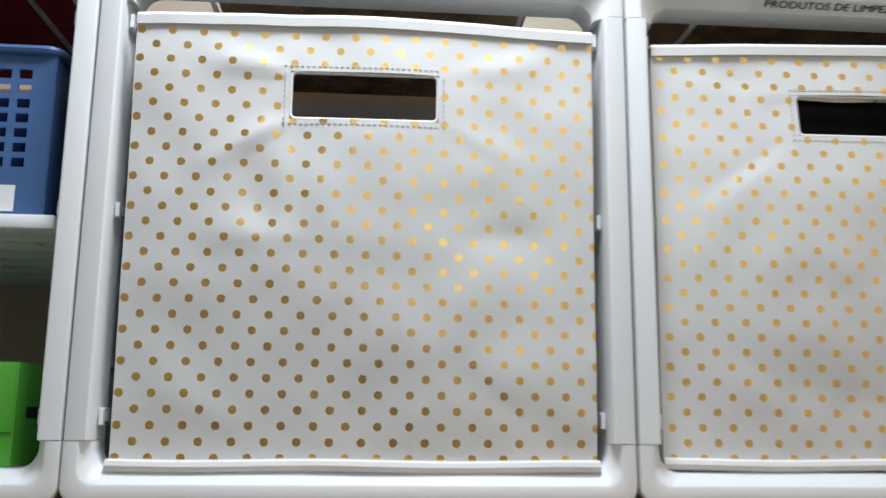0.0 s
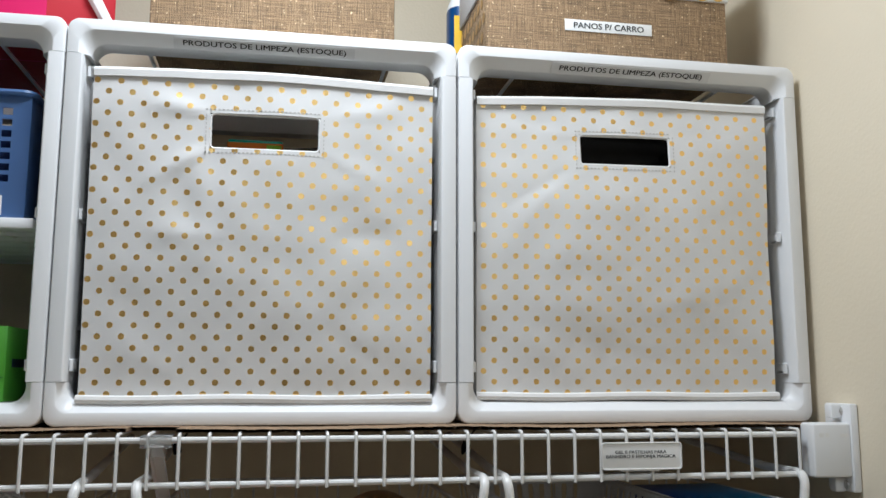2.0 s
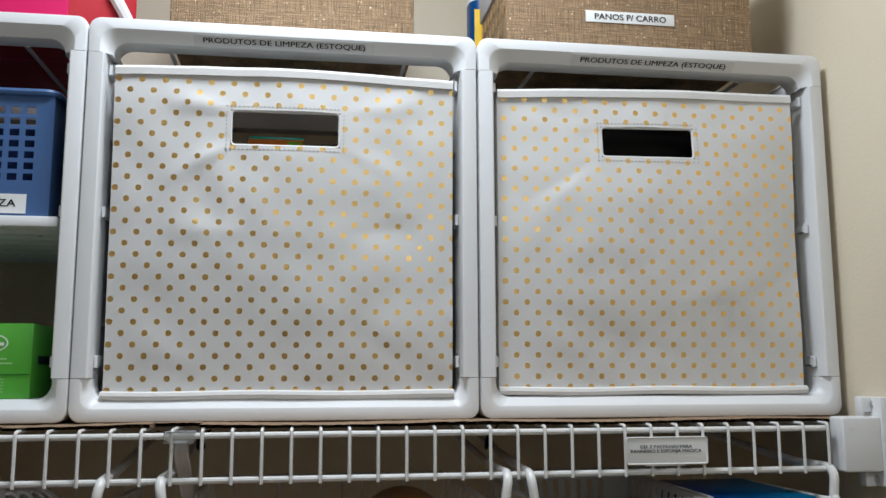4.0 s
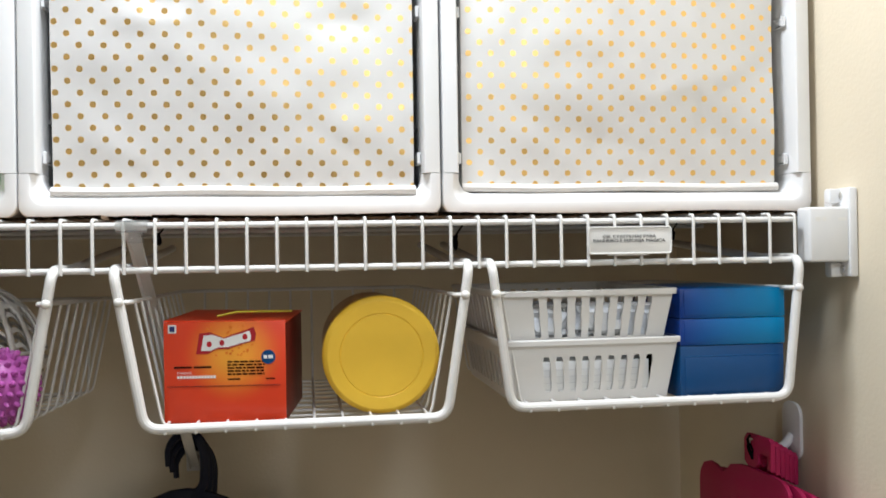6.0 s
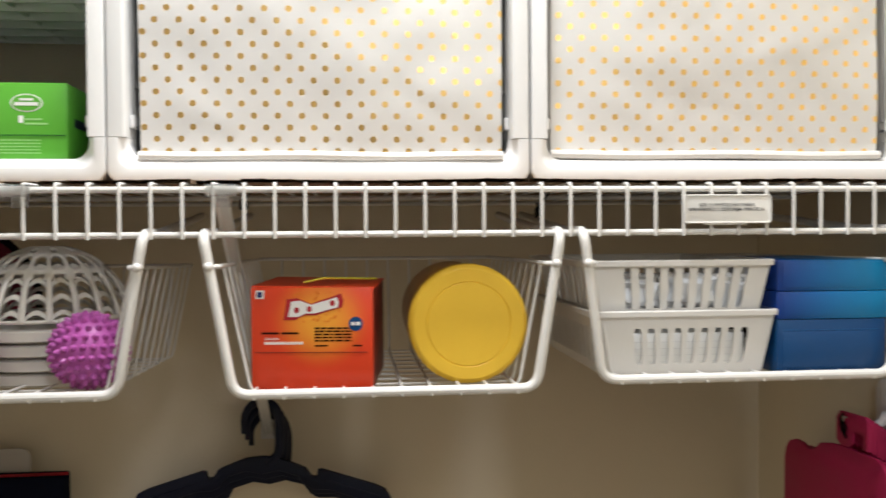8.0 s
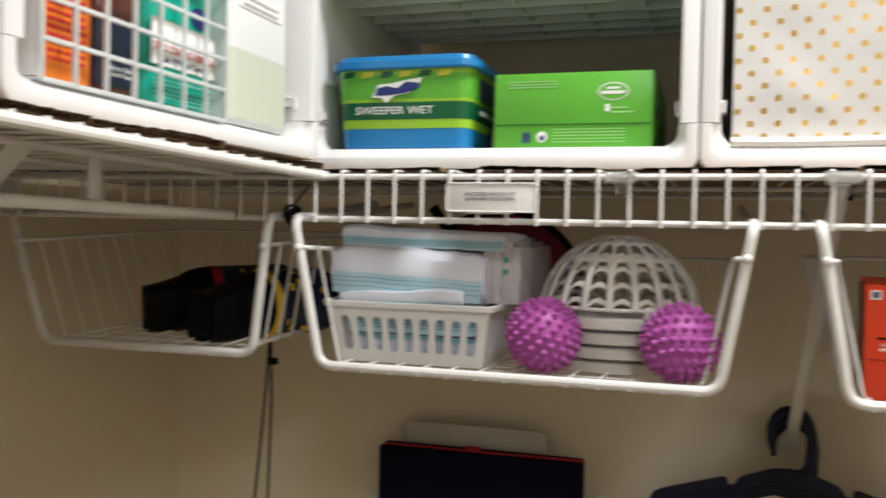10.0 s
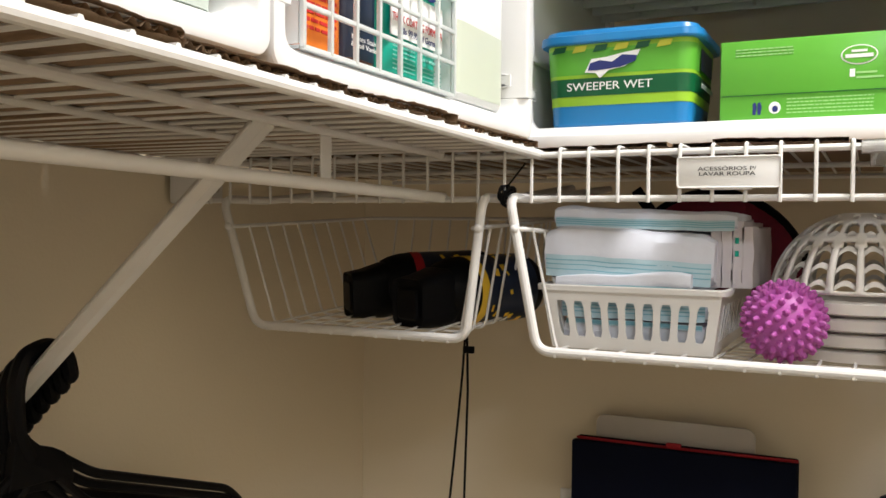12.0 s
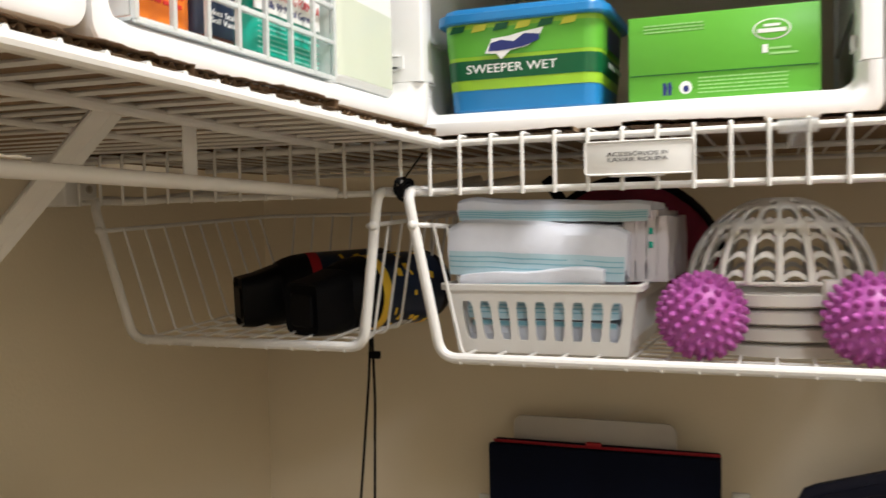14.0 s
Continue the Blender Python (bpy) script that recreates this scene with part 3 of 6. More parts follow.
def fabric_bin(label, at, w, h, d, hole, seed, lean):
    """An open-topped bin; hole: x0, x1, z0, z1 of the handle slot in its front."""
    th = thing("fabric_bin", label, "storage bin", at, group="dotted bins")
    rng = random.Random(seed)
    hx0, hx1, hz0, hz1 = hole
    creases = []
    for cx, cz, sx, sz in ((hx0, hz0, -1, -1), (hx1, hz0, 1, -1), (hx0, hz1, -1, 0.15), (hx1, hz1, 1, 0.15)):
        for _ in range(3):
            a = math.atan2(sz * rng.uniform(0.4, 1.3), sx)
            creases.append((cx, cz, math.cos(a), math.sin(a), rng.uniform(0.05, 0.12), rng.uniform(0.0006, 0.0013) * rng.choice((-1, 1)), rng.uniform(0.006, 0.010)))
    for _ in range(9):
        cx, cz = rng.uniform(0.05, w - 0.05), rng.uniform(0.02, h * 0.55)
        a = rng.uniform(0, math.pi)
        creases.append((cx, cz, math.cos(a), math.sin(a), rng.uniform(0.05, 0.14), rng.uniform(-0.0015, 0.0015), rng.uniform(0.008, 0.016)))

    def out(x, z):
        """How far the front bulges forward at x, z."""
        u, v = x / w, z / h
        b = (0.0055 if seed == 3 else 0.0100) * math.sin(math.pi * u) ** 0.8 * math.sin(math.pi * min(1, v * 1.05))
        b += lean * v
        b += 0.0030 * noise.noise(Vector((x * 9 + seed, z * 9, 0))) + 0.0012 * noise.noise(Vector((x * 27, z * 27 + seed, 3)))
        for cx, cz, ux, uz, ln, am, wd in creases:
            s = (x - cx) * ux + (z - cz) * uz
            t = -(x - cx) * uz + (z - cz) * ux
            if 0 < s < ln:
                b += am * math.exp(-(t / (wd * (0.45 + s / ln))) ** 2) * math.sin(math.pi * min(1, s / ln + 0.12))
        return -b

    def axis(length, cuts, step):
        marks = sorted({0.0, length, *cuts})
        out_ = []
        for a, b in zip(marks, marks[1:]):
            k = max(1, round((b - a) / step))
            out_ += [a + (b - a) * i / k for i in range(k)]
        return out_ + [length]

    xs, zs = axis(w, (hx0, hx1), 0.0052), axis(h, (hz0, hz1), 0.0052)
    bm = bmesh.new()

    def sag(x):
        u = x / w
        return 0.0040 * math.sin(math.pi * u) - 0.0018 if seed == 3 else 0.008 * (u - 0.5) + 0.0030 * math.sin(math.pi * u)

    V = [[bm.verts.new((x, out(x, z), z + sag(x) * (z / h) ** 3)) for z in zs] for x in xs]
    for i in range(len(xs) - 1):
        for j in range(len(zs) - 1):
            cx, cz = (xs[i] + xs[i + 1]) / 2, (zs[j] + zs[j + 1]) / 2
            if hx0 < cx < hx1 and hz0 < cz < hz1:
                continue
            bm.faces.new((V[i][j], V[i + 1][j], V[i + 1][j + 1], V[i][j + 1]))
    bmesh.ops.recalc_face_normals(bm, faces=bm.faces)
    # thickness towards the inside
    geom = bmesh.ops.extrude_face_region(bm, geom=bm.faces[:])
    for v in geom["geom"]:
        if isinstance(v, bmesh.types.BMVert):
            v.co.y += 0.004
    part("front_panel", bm, M_DOT_A if seed == 3 else M_DOT_B, th)
    for x in (0.0, w - 0.003):
        part("side_panel", abox(x, x + 0.003, 0.0045, d, 0, h - 0.004, 0.001), M_COTTON, th)
    part("back_panel", abox(0.003, w - 0.003, d - 0.003, d, 0, h - 0.002), M_COTTON, th)
    part("base_panel", abox(0.003, w - 0.003, 0.005, d - 0.003, 0, 0.003), M_COTTON, th)
    # hems
    n = 40
    pts = [(w * i / n, out(w * i / n, h) + 0.001, h - 0.001 + sag(w * i / n)) for i in range(n + 1)]
    hem = bmesh.new()
    sec = [(-0.0032, -0.0075), (-0.0036, -0.001), (-0.0015, 0.0018), (0.004, 0.0015), (0.0045, -0.007)]
    rings = [[hem.verts.new((p[0], p[1] + a, p[2] + b)) for a, b in sec] for p in pts]
    for A, B in zip(rings, rings[1:]):
        for k in range(5):
            hem.faces.new((A[k], A[(k + 1) % 5], B[(k + 1) % 5], B[k]))
    hem.faces.new(rings[0])
    hem.faces.new(rings[-1][::-1])
    part("top_hem", hem, M_COTTON, th, "plain white top hem")
    pts = [(-0.001 + (w + 0.002) * i / n, -0.0030 + 0.0005 * math.sin(i * 0.37 + seed), 0.0026 + 0.0006 * math.sin(i * 0.29 + seed)) for i in range(n + 1)]
    part("bottom_piping", rod(pts, 0.0042, 8), M_COTTON, th, "plain white bottom piping")
    # rolled edge of the slot and stitches round it
    loop = round_rect(hx0 + 0.0005, hx1 - 0.0005, hz0 + 0.0005, hz1 - 0.0005, 0.004, 4)
    part("slot_edge", rod([(x, out(x, z) + 0.0015, z + sag(x) * (z / h) ** 3) for x, z in loop], 0.0014, 6, True), M_COTTON, th)
    bm = bmesh.new()
    o = 0.0036
    segs = []
    for k in range(int((hx1 - hx0 + 2 * o) / 0.0040)):
        x = hx0 - o + k * 0.0040
        segs += [(x, hz0 - o, 1), (x, hz1 + o, 1)]
    for k in range(int((hz1 - hz0 + 2 * o) / 0.0040)):
        z = hz0 - o + k * 0.0040
        segs += [(hx0 - o, z, 0), (hx1 + o, z, 0)]
    for x, z, hor in segs:
        y = out(x, z)
        zz = z + sag(x) * (z / h) ** 3
        a, b = (0.0010, 0.00042) if hor else (0.00042, 0.0010)
        box(bm, x - a, x + a, y - 0.0005, y + 0.0002, zz - b, zz + b)
    part("stitching", bm, M_STITCH, th, "grey stitched line round the slot")
    return th


M_STITCH = mat("grey_thread", (0.52, 0.50, 0.47), 0.8)
ZB = ZC + 0.0168
fabric_bin("white fabric bin with gold foil dots inside a crate", (0.003, YC + 0.013, ZB), 0.328, 0.318, 0.29, (0.109, 0.215, 0.2415, 0.2765), 3, 0.011)
fabric_bin("white fabric bin with gold foil dots, slightly slumped, in a crate", (0.379, YC + 0.016, ZB + 0.002), 0.325, 0.315, 0.29, (0.110, 0.212, 0.2420, 0.2750), 8, 0.004)

# ---- hanging wire baskets ----


def wire_basket(label, xa, xb, x_low_a, x_low_b, z_low, depth=0.300, rise=-0.003, yf=-0.0085):
    th = thing("wire_basket", label, "wire basket", group="hanging baskets")
    zt, zr = 1.7020, 1.674
    path = [(xa + 0.004, depth, zt + 0.02), (xa + 0.002, 0.06, zt), (xa, yf, zt), (x_low_a, yf + 0.004, z_low), (x_low_b, yf + 0.004, z_low), (xb, yf, zt), (xb - 0.002, 0.06, zt), (xb - 0.004, depth, zt + 0.02)]
    pts = fillet(path, 0.014, 6)
    part("front_frame", rod(pts, 0.0043, 12), M_WIRE, th, "thick white coated front frame and arms")
    # bodies of thin wire
    f = (zt - zr) / (zt - z_low)
    ra, rb = xa + (x_low_a - xa) * f, xb + (x_low_b - xb) * f
    taper = 0.006
    rim = fillet([(ra - 0.003, yf, zr), (ra + 0.008, yf + 0.002, zr), (ra + 0.010, depth, zr + rise), (rb - 0.010, depth, zr + rise), (rb - 0.008, yf + 0.002, zr), (rb + 0.003, yf, zr)], 0.012, 4)
    part("rim", rod(rim, 0.0021, 8), M_WIRE, th)
    for x in (ra - 0.004, rb + 0.004):
        nub = bmesh.new()
        bmesh.ops.create_icosphere(nub, subdivisions=2, radius=0.0042, matrix=Matrix.Translation((x + (0.004 if x < (ra + rb) / 2 else -0.004), yf - 0.002, zr)))
        part("weld", nub, M_WIRE, th)
    la, lb = x_low_a + 0.013, x_low_b - 0.013
    n = round(depth / 0.029)
    first = None
    for i in range(n):
        y = yf + 0.02 + (depth - 0.03) * i / (n - 1)
        pts = fillet([(ra + 0.009, y, zr + 0.001), (la, y, z_low - 0.001), (lb, y, z_low - 0.001), (rb - 0.009, y, zr + 0.001)], 0.008, 3)
        if first is None:
            first = part("cross_wire", rod([(p[0], p[1] - y, p[2]) for p in pts], 0.00135, 6), M_WIRE, th)
            first.matrix_basis = pose(0, y, rise * y / depth)
        else:
            again("cross_wire", first, th, pose(0, y, rise * y / depth))
    m = max(7, round((lb - la) / 0.026))
    first = None
    for i in range(m + 1):
        x = la + 0.004 + (lb - la - 0.008) * i / m
        pts = fillet([(0, yf + 0.006, z_low + 0.002), (0, depth - 0.022, z_low + 0.0015 + rise), (0, depth - 0.0005, zr + rise)], 0.008, 3)
        if first is None:
            first = part("length_wire", rod(pts, 0.00135, 6), M_WIRE, th)
            first.matrix_basis = pose(x, 0, 0)
        else:
            again("length_wire", first, th, pose(x, 0, 0))
        # weld bumps under the front bar
    bm = bmesh.new()
    for i in range(m + 1):
        x = la + 0.004 + (lb - la - 0.008) * i / m
        bmesh.ops.create_icosphere(bm, subdivisions=1, radius=0.0024, matrix=Matrix.Translation((x, yf + 0.002, z_low - 0.0026)))
    tagged(part("weld_row", bm, M_WIRE, th), kind="stuff")
    return th


wire_basket("white wire basket hanging in the shelf corner", -0.690, -0.399, -0.651, -0.416, 1.574, 0.262, 0.012)
wire_basket("wide white wire basket with laundry things, tied to the shelf", -0.3735, 0.0205, -0.348, -0.003, 1.568, 0.300, -0.009)
wire_basket("white wire basket holding a red box and yellow tub", 0.068, 0.371, 0.0915, 0.350, 1.566)
wire_basket("white wire basket holding slotted trays, next to the wall", 0.391, 0.687, 0.408, 0.675, 1.5715)


def cable_tie(at, seed, size=0.008, label="black cord knot tied round the shelf rail"):
    rng = random.Random(seed)
    th = thing("cord_knot", label, "cord", at)
    bm = bmesh.new()
    for k in range(6):
        a = rng.uniform(-0.4, 0.4)
        c = Vector((rng.uniform(-0.5, 0.5) * size, 0, rng.uniform(-0.5, 0.5) * size))
        loop = [c + Vector((size * 0.8 * math.sin(t) * math.sin(a) + size * 0.25 * math.cos(t), size * 0.75 * math.cos(t), size * 0.75 * math.sin(t))) for t in [2 * math.pi * i / 14 for i in range(14)]]
        tube(bm, loop, 0.0014, 6, True)
    part("wraps", bm, M_BLACK, th)
    part("loose_end", rod(fillet([(0, 0, size * 0.6), (size * 0.7, 0.002, size * 1.6), (size * 2.0, 0.004, size * 3.3)], 0.006), 0.0009, 6), M_BLACK, th)
    return th


cable_tie((-0.3805, -0.001, 1.7040), 2, 0.0085)
cable_tie((0.375, 0.10, 1.722), 5, 0.006)
cable_tie((0.62, 0.13, 1.727), 6, 0.005)
cable_tie((0.095, 0.05, 1.728), 7, 0.004)


def lip_label(x0, x1, body):
    th = thing("shelf_label", "white plastic label holder with black lettering, clipped to the lip", "label", group="lip labels")
    z0, z1 = 1.7085, 1.7325
    out = round_rect(x0 - 0.001, x1 + 0.001, z0, z1, 0.0025, 3)
    bm = plate(out, 0.003, 0.0006)
    b = part("holder", bm, M_LABEL, th)
    b.location = (0, -0.0078, 0)
    rim = part("rim", rod([(x, -0.0080, z) for x, z in out], 0.0008, 6, True), M_LABEL, th)
    part("foot", abox(x0 + 0.017, x1 - 0.02, -0.0078, -0.004, z0 - 0.0018, z0 + 0.0012, 0.0006), M_LABEL, th)
    w = (x1 - x0)
    words("lettering", body, w * (0.58 if len(body) < 26 else 0.9), 0.0078, front((x0 + x1) / 2 - 0.001, -0.0082, (z0 + z1) / 2 + 0.0012), M_BLACKTEXT, th, "black capital lettering")
    return th


lip_label(19 * P, 22 * P, "GEL E PASTILHAS PARA\nBANHEIRO E ESPONJA MAGICA")
lip_label(-9 * P, -6 * P, "ACESSÓRIOS P/\nLAVAR ROUPA")

# ---- materials of the smaller things ----
M_RED = mat("orange_red_carton", (0.72, 0.055, 0.012), 0.38, var=0.08, scale=30, bump=0.06)
# carton red darkened: shade of the box sides and seam put into the colour
M_REDSHADE = mat("shaded_red_carton", (0.17, 0.020, 0.012), 0.45, var=0.2, scale=60)
M_YELLOW = mat("yellow_lid_plastic", (0.93, 0.60, 0.045), 0.38, var=0.05, scale=30, bump=0.08)
M_AMBER = mat("amber_tub_plastic", (0.46, 0.18, 0.012), 0.3, var=0.1)
M_TRAY = mat("white_tray_plastic", (0.86, 0.85, 0.83), 0.4, var=0.03)
M_BLUE = mat("deep_blue_carton", (0.004, 0.060, 0.20), 0.35, var=0.1)
M_CYAN = mat("bright_blue_carton", (0.01, 0.16, 0.44), 0.33, var=0.1)
M_BLUELID = mat("blue_lid_plastic", (0.022, 0.20, 0.48), 0.3, var=0.06)
M_GREEN = mat("green_printed_carton", (0.125, 0.44, 0.040), 0.35, var=0.06, scale=20)
M_LIME = mat("lime_label", (0.30, 0.55, 0.03), 0.3, var=0.12, scale=20)
M_DARKGREEN = mat("dark_green_print", (0.006, 0.10, 0.035), 0.35)
M_YELLOWINK = mat("yellow_green_print", (0.62, 0.62, 0.05), 0.4)
M_PURPLE = mat("orchid_rubber", (0.42, 0.09, 0.36), 0.45, var=0.12, scale=60)
M_DOME = mat("offwhite_plastic", (0.73, 0.70, 0.64), 0.35, var=0.04)
M_MESHBAG = mat("white_mesh_fabric", (0.76, 0.78, 0.85), 0.8, var=0.05, scale=120, bump=0.5, bscale=1500)
M_ZIPBAG = mat("milky_clear_bag", (0.82, 0.78, 0.81), 0.3, trans=0.25, var=0.08, scale=60, bump=0.4, bscale=200)
M_PALEBLUE = mat("pale_blue_fabric", (0.50, 0.67, 0.74), 0.8, var=0.08, scale=120, bump=0.3, bscale=1500)
M_TEALSTRIPE = mat("teal_stripe", (0.24, 0.49, 0.58), 0.8)
M_BURGUNDY = mat("burgundy_mesh_fabric", (0.20, 0.016, 0.040), 0.8, var=0.25, scale=200, bump=0.5, bscale=1200)
M_NAVY = mat("navy_plastic", (0.006, 0.009, 0.028), 0.45, var=0.2, bump=0.1, spec=0.3)
M_NAVYCLOTH = mat("navy_canvas", (0.006, 0.008, 0.020), 0.9, var=0.2, scale=100, bump=0.4, bscale=1500, spec=0.1)
M_CRIMSON = mat("crimson_piping", (0.42, 0.01, 0.02), 0.6)
M_PINK = mat("magenta_flocked_plastic", (0.42, 0.008, 0.085), 0.6, var=0.10, scale=40, bump=0.2, bscale=1800)
M_MAGENTA = mat("magenta_plastic", (0.62, 0.012, 0.12), 0.4)
M_FROST = mat("frosted_clear_plastic", (0.74, 0.83, 0.76), 0.45, trans=0.35, var=0.03, bump=0.1)
M_TEALINK = mat("pale_teal_ink", (0.22, 0.55, 0.46), 0.4)
M_LIMEINK = mat("pale_lime_ink", (0.34, 0.64, 0.23), 0.4)
M_GREYINK = mat("grey_ink", (0.30, 0.30, 0.30), 0.5)
M_BOARD = mat("cloudy_board", (0.50, 0.47, 0.43), 0.4)
M_OLIVE = mat("olive_bin_shade", (0.10, 0.085, 0.055), 0.9, var=0.2, bump=0.4)
M_BLACKFILL = mat("black_bin_shade", (0.015, 0.014, 0.013), 0.95, var=0.3, bump=0.4, spec=0.1)
M_CLEAR = mat("clear_plastic", (0.93, 0.95, 0.95), 0.12, trans=0.9, var=0.02)
M_LIQUID = mat("pale_liquid", (0.66, 0.71, 0.58), 0.3, trans=0.1, var=0.03)
M_ORANGE = mat("orange_label", (0.78, 0.20, 0.012), 0.4, var=0.05)
M_TEAL = mat("teal_bottle", (0.01, 0.38, 0.27), 0.35, var=0.07)
M_INDIGO = mat("dark_indigo_label", (0.012, 0.022, 0.05), 0.35)
M_BROWN = mat("dark_brown_bottle", (0.10, 0.03, 0.015), 0.3)
M_BLUECLEAR = mat("translucent_blue_plastic", (0.10, 0.19, 0.42), 0.4, trans=0.3, var=0.08)
M_BLUESHADE = mat("shaded_blue_inside", (0.01, 0.03, 0.12), 0.5)
M_REDINK = mat("red_ink", (0.55, 0.02, 0.02), 0.5)
M_BIGDOT = mat("gold_foil", (0.70, 0.46, 0.16), 0.35, 1.0, var=0.15, scale=300)
M_WRAP = mat("crinkled_clear_wrap", (0.80, 0.82, 0.84), 0.25, trans=0.0, bump=0.8, bscale=120)
M_INK = mat("indigo_ink", (0.02, 0.03, 0.16), 0.5)


def burst_red():
    """Orange-red carton print with a soft yellow burst in the middle of its front."""
    m = mat("burst_printed_carton", (0.72, 0.055, 0.012), 0.36, var=0.06, scale=30)
    nt = m.node_tree
    b = nt.nodes["Principled BSDF"]
    tc = nt.nodes.new("ShaderNodeTexCoord")
    mp = nt.nodes.new("ShaderNodeMapping")
    mp.inputs["Location"].default_value = (-0.060, 0, -0.060)
    nt.links.new(tc.outputs["Object"], mp.inputs["Vector"])
    ln = nt.nodes.new("ShaderNodeVectorMath")
    ln.operation = "LENGTH"
    nt.links.new(mp.outputs[0], ln.inputs[0])
    mr = nt.nodes.new("ShaderNodeMapRange")
    mr.interpolation_type = "SMOOTHSTEP"
    mr.inputs["From Min"].default_value = 0.046
    mr.inputs["From Max"].default_value = 0.006
    nt.links.new(ln.outputs["Value"], mr.inputs["Value"])
    mx = nt.nodes.new("ShaderNodeMix")
    mx.data_type = "RGBA"
    base = b.inputs["Base Color"].links[0].from_socket
    nt.links.new(mr.outputs["Result"], mx.inputs["Factor"])
    nt.links.new(base, mx.inputs["A"])
    mx.inputs["B"].default_value = (0.85, 0.36, 0.03, 1)
    nt.links.new(mx.outputs["Result"], b.inputs["Base Color"])
    return m


def graded_blue():
    """Blue carton print that runs from deep blue to cyan along x."""
    m = mat("graded_blue_carton", (0.01, 0.10, 0.35), 0.33)
    nt = m.node_tree
    b = nt.nodes["Principled BSDF"]
    tc = nt.nodes.new("ShaderNodeTexCoord")
    sep = nt.nodes.new("ShaderNodeSeparateXYZ")
    nt.links.new(tc.outputs["Object"], sep.inputs[0])
    mr = nt.nodes.new("ShaderNodeMapRange")
    mr.inputs["From Max"].default_value = 0.1
    nt.links.new(sep.outputs[0], mr.inputs["Value"])
    mx = nt.nodes.new("ShaderNodeMix")
    mx.data_type = "RGBA"
    nt.links.new(mr.outputs["Result"], mx.inputs["Factor"])
    mx.inputs["A"].default_value = (0.008, 0.045, 0.28, 1)
    mx.inputs["B"].default_value = (0.006, 0.24, 0.52, 1)
    nt.links.new(mx.outputs["Result"], b.inputs["Base Color"])
    return m


M_BURST = burst_red()
M_GRADED = graded_blue()
PR = random.Random(11)

# ---- red carton and yellow tub in a basket ----
carton = thing("dryer_sheet_box", "orange-red cardboard box with a yellow burst, in a basket", "box", (0.1040, 0.0195, 1.5664), -6)
W, H, D = 0.1055, 0.0880, 0.125
part("front_face", abox(0, W, 0, 0.0015, 0, H, 0.0005), M_BURST, carton)
part("body", abox(0, W, 0.0016, D, 0, H - 0.0005, 0.0008), M_REDSHADE, carton)
top = part("top_flap", abox(0.0, W + 0.001, 0.0, D - 0.002, 0, 0.0012), M_RED, carton, "lifted top flap with faded print")
top.matrix_basis = pose(0, 0.001, H + 0.0004, 1.0, 1.2, 0)
part("flap_seam", abox(0.003, W - 0.005, -0.0006, 0.0, 0.0317, 0.0322), M_REDSHADE, carton)
part("flap_edge", rod([(0.044, 0.012, H + 0.0040), (0.060, 0.020, H + 0.0072), (0.104, 0.060, H + 0.0045)], 0.0010, 6), M_YELLOWINK, carton, "pale yellow cut edge")
ol = [(0.028, 0.060), (0.031, 0.078), (0.040, 0.079), (0.052, 0.074), (0.060, 0.077), (0.070, 0.080), (0.078, 0.083), (0.080, 0.077), (0.079, 0.071), (0.068, 0.068), (0.056, 0.064), (0.046, 0.064), (0.038, 0.060)]
for nm, k, off, mm in (("logo_outline", 1.0, -0.0003, M_CRIMSON), ("logo_shape", 0.84, -0.0006, M_WHITETEXT)):
    lo = part(nm, plate([(0.0545 + (x - 0.0545) * k, 0.0705 + (z - 0.0705) * (k - 0.1 * (k < 1))) for x, z in ol], 0.0003), mm, carton, smooth=False)
    lo.location = (0, off, 0)
for x, z in ((0.0395, 0.0685), (0.0505, 0.0695), (0.0705, 0.0745)):
    e = part("logo_counter", plate(ellipse(x, z, 0.0022, 0.0026, 14), 0.0003), M_CRIMSON, carton, smooth=False)
    e.location = (0, -0.0008, 0)
part("blue_roundel", plate(ellipse(0.0905, 0.0565, 0.0062, 0.0062), 0.0004), M_BLUE, carton).location = (0, -0.0004, 0)
part("roundel_bars", bars([(0.0865, 0.0895, 0.0552, 0.0582), (0.0905, 0.0945, 0.0552, 0.0582)], -0.0005), M_WHITETEXT, carton)
part("corner_patch", bars([(0.004, 0.0112, 0.0785, 0.0858)], -0.0001), M_WHITETEXT, carton)
part("corner_mark", bars([(0.0055, 0.0097, 0.0798, 0.0845)], -0.0005), M_INK, carton)
part("fine_print", bars([(0.009, 0.024, 0.0478, 0.0494), (0.026, 0.041, 0.0478, 0.0494)] + lines_of(0.055, 0.087, 0.0535, 5, 0.0027, 0.0014, PR) + [(0.055, 0.066, 0.037, 0.0382), (0.088, 0.096, 0.037, 0.0382)]), M_BLACKTEXT, carton)
words("lettering", "CANADA", 0.0125, 0.0021, front(0.0178, -0.0004, 0.0438), M_WHITETEXT, carton, "white country lettering")
part("code_bars", bars([(0.0115 + i * 0.0026, 0.0134 + i * 0.0026, 0.0388, 0.0412) for i in range(13)]), M_WHITETEXT, carton)
bm = bmesh.new()
for _ in range(46):
    a, r = PR.uniform(0, 2 * math.pi), PR.uniform(0.008, 0.022)
    x, z = 0.056 + r * 1.1 * math.cos(a), 0.0705 + r * 0.8 * math.sin(a)
    s = PR.uniform(0.0005, 0.0011)
    if not (0.05 < z < 0.086):
        continue
    box(bm, x - s, x + s, -0.00025, 0, z - s, z + s)
tagged(part("speckles", bm, M_ORANGE, carton), kind="stuff")

